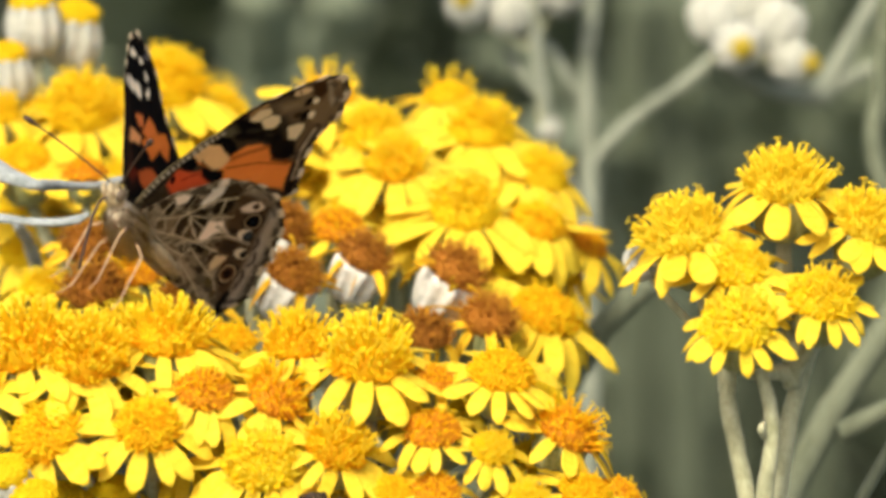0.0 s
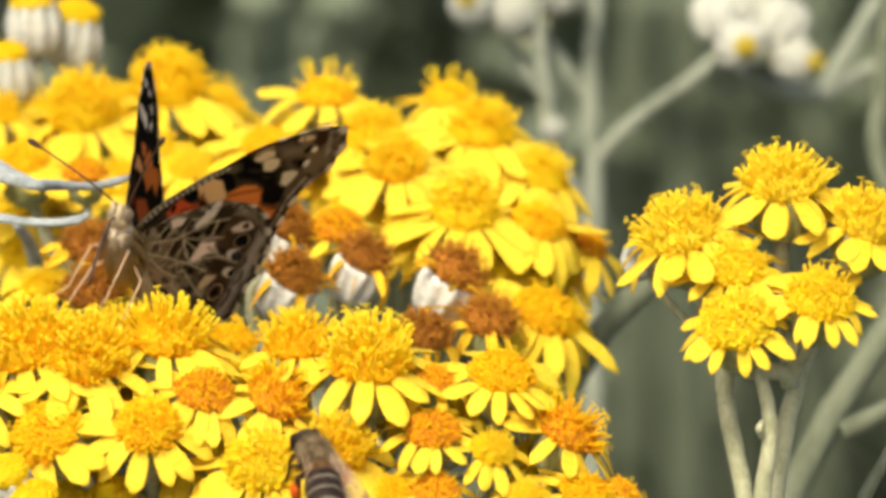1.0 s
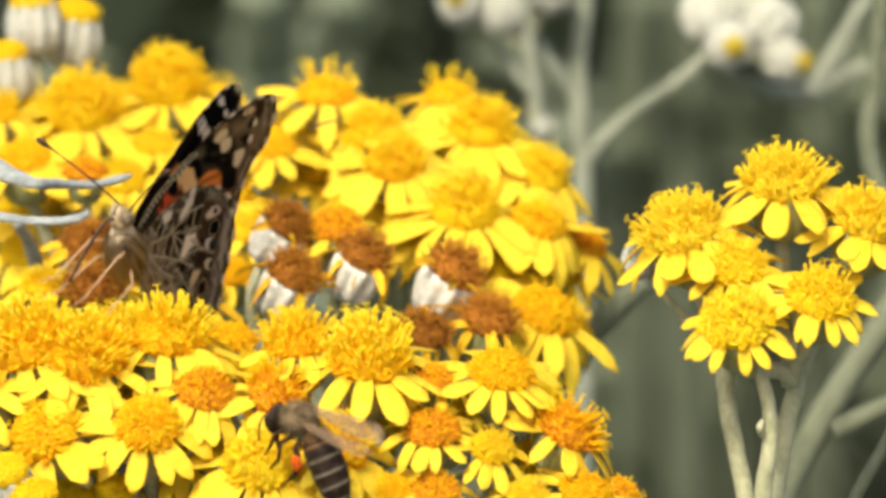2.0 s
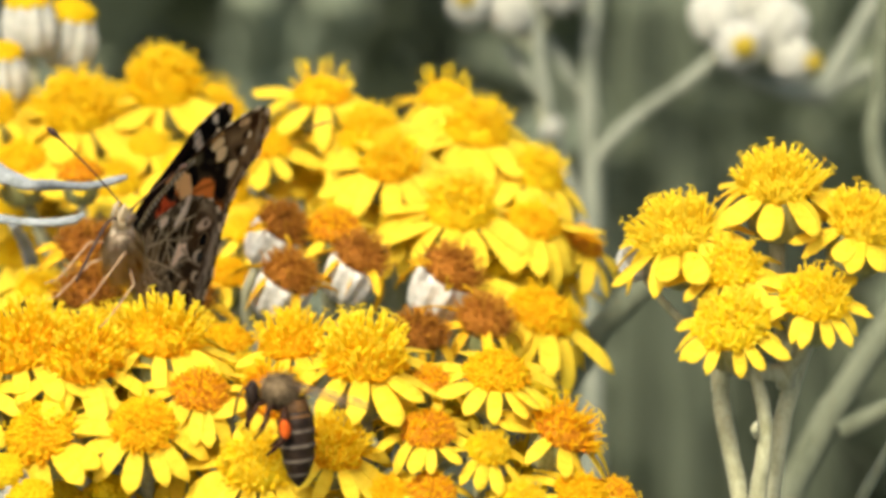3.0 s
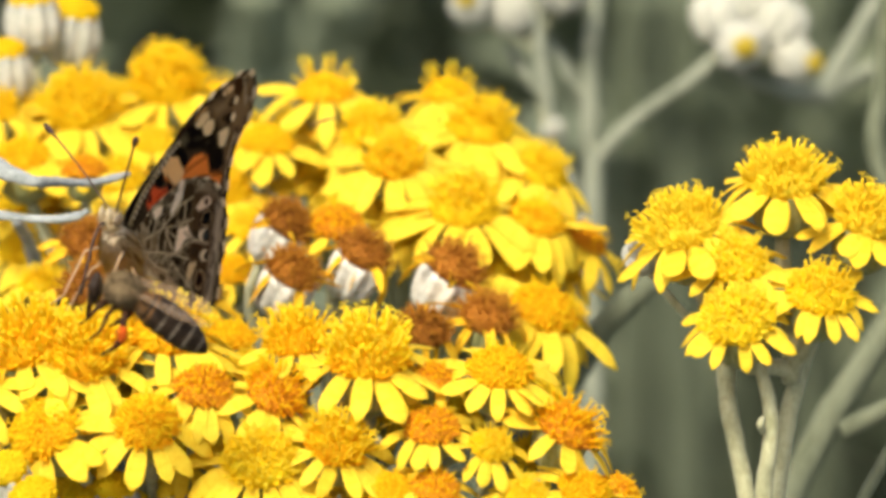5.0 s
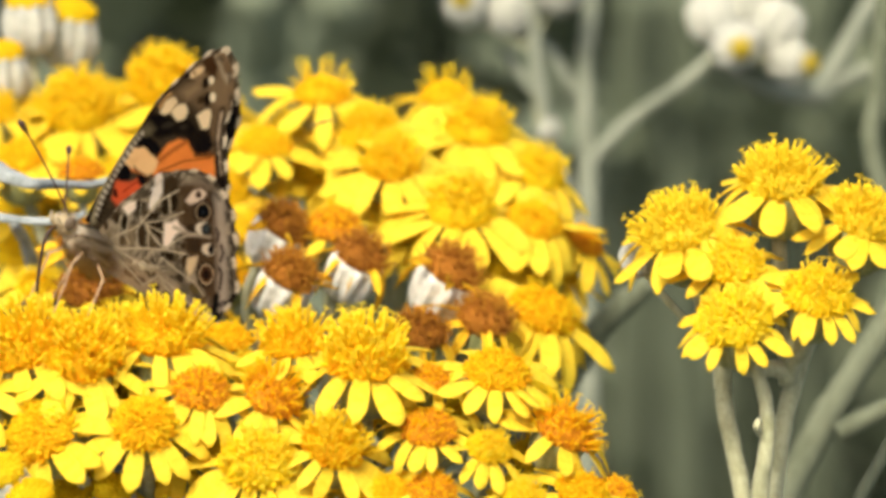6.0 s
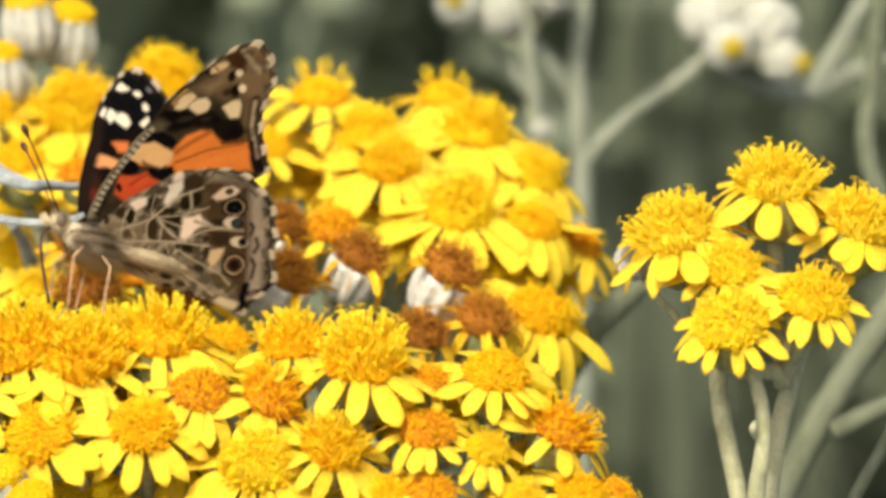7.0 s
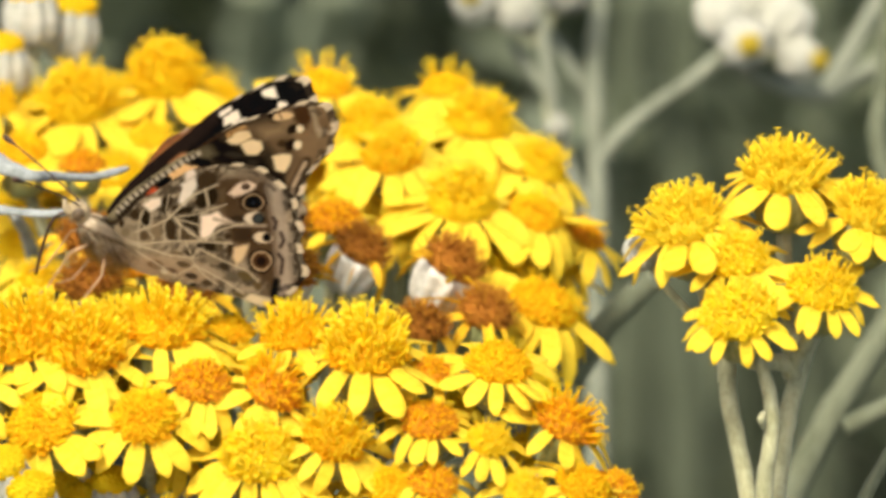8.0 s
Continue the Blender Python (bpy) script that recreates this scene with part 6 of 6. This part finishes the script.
    for s in (1, -1):
        for name, pts, rad in (("front_leg", ((1.1, 0.8, -1.1), (1.7, 1.6, -1.5), (2.0, 1.8, -2.9), (2.6, 1.7, -4.2)), (0.26, 0.22, 0.17, 0.08)),
                               ("middle_leg", ((0.1, 1.0, -1.3), (0.6, 2.3, -1.6), (0.6, 2.6, -3.4), (1.3, 2.8, -4.7)), (0.28, 0.24, 0.18, 0.08)),
                               ("hind_leg", ((-0.9, 1.0, -1.2), (-1.0, 2.1, -1.6), (-1.5, 2.4, -3.7), (-1.2, 2.6, -4.6), (-0.3, 2.7, -5.9)), (0.30, 0.34, 0.40, 0.28, 0.10))):
            bm = bmesh.new()
            tube(bm, [Vector((x, s * y, z)) * MM for x, y, z in pts], [r * MM for r in rad], 8)
            leg = part(name, bm, BEE_LEG, b)
            if name == "hind_leg":
                bm = bmesh.new()
                blob(bm, Vector((-1.4, s * 2.55, -3.0)) * MM, (0.55 * MM, 0.5 * MM, 0.95 * MM), pose(0, 0, 0, 0, 20, 0))
                part("pollen_basket", bm, POLLEN, leg, "bright orange pollen load")
    return b, ab


BEE, BEE_ABDOMEN = bee()


def motions():
    walk(BUTTERFLY, [
        (0, pose(-0.03132, 0.00528, 0.45082, -3.1, -49.8, 234.6)),
        (0.5, pose(-0.03252, 0.00455, 0.44872, -0.6, -51.6, 238.1)),
        (1, pose(-0.03165, 0.00463, 0.44852, -11.3, -57.5, 253.9)),
        (1.2, pose(-0.03142, 0.00483, 0.44883, -14.5, -57.6, 263.9)),
        (1.3, pose(-0.03306, 0.00472, 0.44882, -37.7, -47.5, 265.0)),
        (1.5, pose(-0.03186, 0.00475, 0.44864, -28.0, -51.2, 246.2)),
        (3, pose(-0.03119, 0.00487, 0.44826, -24.0, -59.1, 256.1)),
        (3.5, pose(-0.03140, 0.00475, 0.44860, -26.3, -49.3, 252.2)),
        (4, pose(-0.03137, 0.00444, 0.44791, -14.5, -53.2, 255.7)),
        (4.5, pose(-0.03185, 0.00483, 0.44863, -20.6, -49.6, 249.6)),
        (4.7, pose(-0.03151, 0.00456, 0.44794, -7.6, -53.5, 250.4)),
        (5.8, pose(-0.03443, 0.00514, 0.44889, -1.3, -41.8, 217.6)),
        (6, pose(-0.03476, 0.00500, 0.44853, 0.8, -36.5, 218.8)),
        (6.2, pose(-0.03457, 0.00480, 0.44804, -0.7, -36.4, 215.0)),
        (6.3, pose(-0.03467, 0.00509, 0.44923, 31.8, -36.2, 206.1)),
        (6.4, pose(-0.03456, 0.00508, 0.44922, 32.4, -36.4, 206.4)),
        (6.5, pose(-0.03410, 0.00495, 0.44858, 34.4, -35.5, 217.3)),
        (6.6, pose(-0.03390, 0.00481, 0.44817, 34.7, -33.2, 218.7)),
        (6.8, pose(-0.03477, 0.00499, 0.44914, 28.0, -28.3, 204.8)),
        (7, pose(-0.03442, 0.00497, 0.44897, 27.6, -27.7, 201.4)),
        (7.2, pose(-0.03417, 0.00509, 0.44914, 36.1, -29.4, 196.5)),
        (7.4, pose(-0.03438, 0.00499, 0.44882, 34.0, -23.9, 194.1)),
        (7.5, pose(-0.03281, 0.00445, 0.44900, -3.6, -40.6, 188.9)),
        (8, pose(-0.03307, 0.00393, 0.44893, -15.5, -37.6, 192.9)),
    ])
    # seconds, left and right wing lift, forewing and hindwing sweep, how far the right forewing is folded back
    beats = [
        (0, 62.6, 55.5, 25.5, -4.3, 0),
        (0.5, 54.1, 60, 27.4, 7.3, 0),
        (1, 58.6, 67.3, 25, 7.1, 0),
        (1.2, 59.5, 72, 22.9, 5.3, 0),
        (1.3, 99.6, 70.1, 15.3, -2.3, 0),
        (1.5, 105.9, 65.2, 15.4, 0.5, 0),
        (3, 96, 75.3, 18.4, 1.4, 3),
        (3.5, 104, 70, 10.8, -8.4, 3),
        (4, 89.5, 86, 17.6, -1.3, 5),
        (4.5, 99.8, 75.8, 13.1, -5.6, 5),
        (4.7, 86, 89.5, 17.9, -0.3, 5),
        (5.8, 104.5, 71.2, 18.3, -4.1, 11),
        (6, 100.2, 75.5, 14.1, -9, 10),
        (6.2, 100.4, 75.3, 13.2, -8, 9),
        (6.3, 54.1, 74.1, 11.8, -11.6, 0),
        (6.4, 55.5, 74.8, 11.9, -11.7, 0),
        (6.5, 61.5, 109.5, 11.6, -12.6, 4),
        (6.6, 62.7, 109.5, 10.3, -10.3, 4),
        (6.8, 58.7, 66.8, 14.4, -9.1, 0),
        (7, 54.7, 62.7, 17.6, -11.1, 0),
        (7.2, 58, 82.5, 11.2, -9.6, 0),
        (7.4, 50, 76.8, 11.1, -7.9, 0),
        (7.5, 93, 62.7, 11.9, 2.6, 0),
        (8, 100.4, 57.3, 8.4, 5.2, 0),
    ]
    for tag, s in (("left", 1), ("right", -1)):
        hinge = [(t, pose(0, 0.8 * s * MM, 1.2 * MM, s * (left if s > 0 else right)), fore if s > 0 else fore - fold, hind) for t, left, right, fore, hind, fold in beats]
        walk(WINGS["hind", tag], [(t, m @ pose(0, 0, 0, 0, 0, -s * (hind if s > 0 else hind + 14))) for t, m, _, hind in hinge])
        walk(WINGS["fore", tag], [(t, m @ pose(0, 0, 0.28 * MM, 0, 0, -s * fore)) for t, m, fore, _ in hinge])
    # seconds and turn of the antennae
    feel = [
        (0, 6.9, 6.9, 2.7),
        (0.5, 8.6, 7.3, -4.3),
        (1, 9.1, 4.9, -11.8),
        (1.5, 21.5, 13.3, 1.5),
        (3, 12.4, 8.9, 2.4),
        (3.5, 15.0, 10.9, 6.6),
        (4, 8.3, 3.1, 0.9),
        (4.5, 10.4, 7.0, 7.6),
        (4.7, 2.2, -1.0, -2.2),
        (5.8, -5.3, -31.3, -57.8),
        (6, -4.3, -30.8, -60.7),
        (6.5, -56.9, -65.0, 20.7),
        (7, -12.9, -37.0, -18.4),
        (7.5, 4.7, 2.6, -6.3),
        (8, 16.0, 17.6, -0.9),
    ]
    for s, ob in FEELERS.items():
        walk(ob, [(t, pose(4.6 * MM, 0.4 * s * MM, 1.5 * MM, a, b, c)) for t, a, b, c in feel])
    walk(BEE, [
        (0, pose(-0.01186, -0.02293, 0.43086, -5.1, -30.2, 107.0)),
        (0.3, pose(-0.01239, -0.02171, 0.43421, -7.3, -28.6, 110.3)),
        (0.6, pose(-0.01182, -0.02107, 0.43596, -3.0, -30.6, 103.7)),
        (0.9, pose(-0.01205, -0.02075, 0.43684, -10.6, -27.0, 115.3)),
        (1.2, pose(-0.01268, -0.02098, 0.43622, -10.6, -27.0, 115.3)),
        (1.5, pose(-0.01272, -0.02000, 0.43891, -4.8, -23.5, 103.9)),
        (1.7, pose(-0.01304, -0.01993, 0.43908, -16.0, -15.6, 129.2)),
        (2.8, pose(-0.01516, -0.01885, 0.44205, 13.8, -10.9, 169.1)),
        (3, pose(-0.01519, -0.01877, 0.44228, 13.3, -13.2, 175.1)),
        (3.3, pose(-0.01563, -0.01867, 0.44255, 13.4, -14.6, 174.6)),
        (3.6, pose(-0.01680, -0.01860, 0.44274, 13.7, -9.7, 169.5)),
        (3.9, pose(-0.01802, -0.01828, 0.44362, -17.6, -13.5, 149.1)),
        (4, pose(-0.01885, -0.01832, 0.44335, -15.6, -10.0, 157.0)),
        (4.1, pose(-0.02088, -0.01863, 0.44267, -10.5, -0.0, 180.0)),
        (4.3, pose(-0.02240, -0.01835, 0.44343, -18.1, -1.6, 166.1)),
        (4.5, pose(-0.02464, -0.01798, 0.44445, -24.0, -4.2, 154.9)),
        (4.7, pose(-0.02464, -0.01753, 0.44570, -19.7, -9.0, 148.5)),
        (5, pose(-0.02990, -0.02493, 0.45461, -10.6, -22.0, 178.4)),
        (5.3, pose(-0.04743, -0.02710, 0.46326, -4.1, -15.8, -179.5)),
        (5.7, pose(-0.09023, -0.01255, 0.47401, -4.0, -9.1, 170.3)),
        (8, pose(-1.20000, 0.40000, 0.00620, 0.0, -0.0, 0.0)),
    ])
    walk(BEE_ABDOMEN, [
        (0, pose(-0.0015, 0, -0.0003, 0, 10, -5)),
        (0.3, pose(-0.0015, 0, -0.0003, 0, 10, -10)),
        (0.6, pose(-0.0015, 0, -0.0003, 0, 10, -5)),
        (0.9, pose(-0.0015, 0, -0.0003, 0, 10, -15)),
        (1.2, pose(-0.0015, 0, -0.0003, 0, 10, -15)),
        (1.5, pose(-0.0015, 0, -0.0003, 0, 8, -10)),
        (1.7, pose(-0.0015, 0, -0.0003, 0, -15, -20)),
        (2.8, pose(-0.0015, 0, -0.0003, 0, -73, 0)),
        (3, pose(-0.0015, 0, -0.0003, 0, -70, 0)),
        (3.3, pose(-0.0015, 0, -0.0003, 0, -65, 0)),
        (3.6, pose(-0.0015, 0, -0.0003, 0, -59, 0)),
        (3.9, pose(-0.0015, 0, -0.0003, 0, -55, 5)),
        (4, pose(-0.0015, 0, -0.0003, 0, -51, 8)),
        (4.1, pose(-0.0015, 0, -0.0003, 0, -42, 15)),
        (4.3, pose(-0.0015, 0, -0.0003, 0, -28, 0)),
        (4.5, pose(-0.0015, 0, -0.0003, 0, -43, 10)),
        (4.7, pose(-0.0015, 0, -0.0003, 0, -59, 10)),
        (5, pose(-0.0015, 0, -0.0003, 0, -15, 0)),
        (5.3, pose(-0.0015, 0, -0.0003, 0, -15, 0)),
        (5.7, pose(-0.0015, 0, -0.0003, 0, -15, 0)),
        (8, pose(-0.0015, 0, -0.0003, 0, -15, 0)),
    ])
    walk(right_spray, [
        (0, pose(0.03221, -0.02029, 0.39431)),
        (0.5, pose(0.03200, -0.02028, 0.39427)),
        (1, pose(0.03198, -0.02027, 0.39440)),
        (1.5, pose(0.03210, -0.02019, 0.39441)),
        (3, pose(0.03197, -0.02034, 0.39432)),
        (3.5, pose(0.03215, -0.02022, 0.39439)),
        (4, pose(0.03228, -0.02025, 0.39434)),
        (4.5, pose(0.03225, -0.02027, 0.39443)),
        (6, pose(0.03216, -0.02024, 0.39454)),
        (6.5, pose(0.03212, -0.02031, 0.39447)),
        (7, pose(0.03185, -0.02036, 0.39437)),
        (7.5, pose(0.03208, -0.02019, 0.39450)),
        (8, pose(0.03249, -0.02016, 0.39446)),
    ])
    walk(tall_bud_spray, [
        (0, pose(0.01887, 0.11877, 0.32469)),
        (0.5, pose(0.01968, 0.11880, 0.32466)),
        (1, pose(0.01926, 0.11883, 0.32488)),
        (1.5, pose(0.01724, 0.11886, 0.32476)),
        (3, pose(0.01963, 0.11878, 0.32484)),
        (3.5, pose(0.01881, 0.11878, 0.32457)),
        (4, pose(0.02057, 0.11880, 0.32462)),
        (4.5, pose(0.01982, 0.11864, 0.32437)),
        (6, pose(0.01910, 0.11870, 0.32455)),
        (6.5, pose(0.01867, 0.11868, 0.32461)),
        (7, pose(0.01842, 0.11869, 0.32468)),
        (7.5, pose(0.01883, 0.11866, 0.32426)),
        (8, pose(0.02014, 0.11868, 0.32413)),
    ])
    walk(leaning_stems, [
        (0, pose(0.04992, 0.04724, 0.36058)),
        (0.5, pose(0.05044, 0.04726, 0.36057)),
        (1, pose(0.05018, 0.04728, 0.36070)),
        (1.5, pose(0.04889, 0.04731, 0.36063)),
        (3, pose(0.05041, 0.04725, 0.36068)),
        (3.5, pose(0.04989, 0.04725, 0.36050)),
        (4, pose(0.05101, 0.04726, 0.36054)),
        (4.5, pose(0.05053, 0.04716, 0.36038)),
        (6, pose(0.05007, 0.04720, 0.36050)),
        (6.5, pose(0.04980, 0.04719, 0.36054)),
        (7, pose(0.04964, 0.04719, 0.36058)),
        (7.5, pose(0.04990, 0.04718, 0.36031)),
        (8, pose(0.05074, 0.04718, 0.36022)),
    ])


motions()
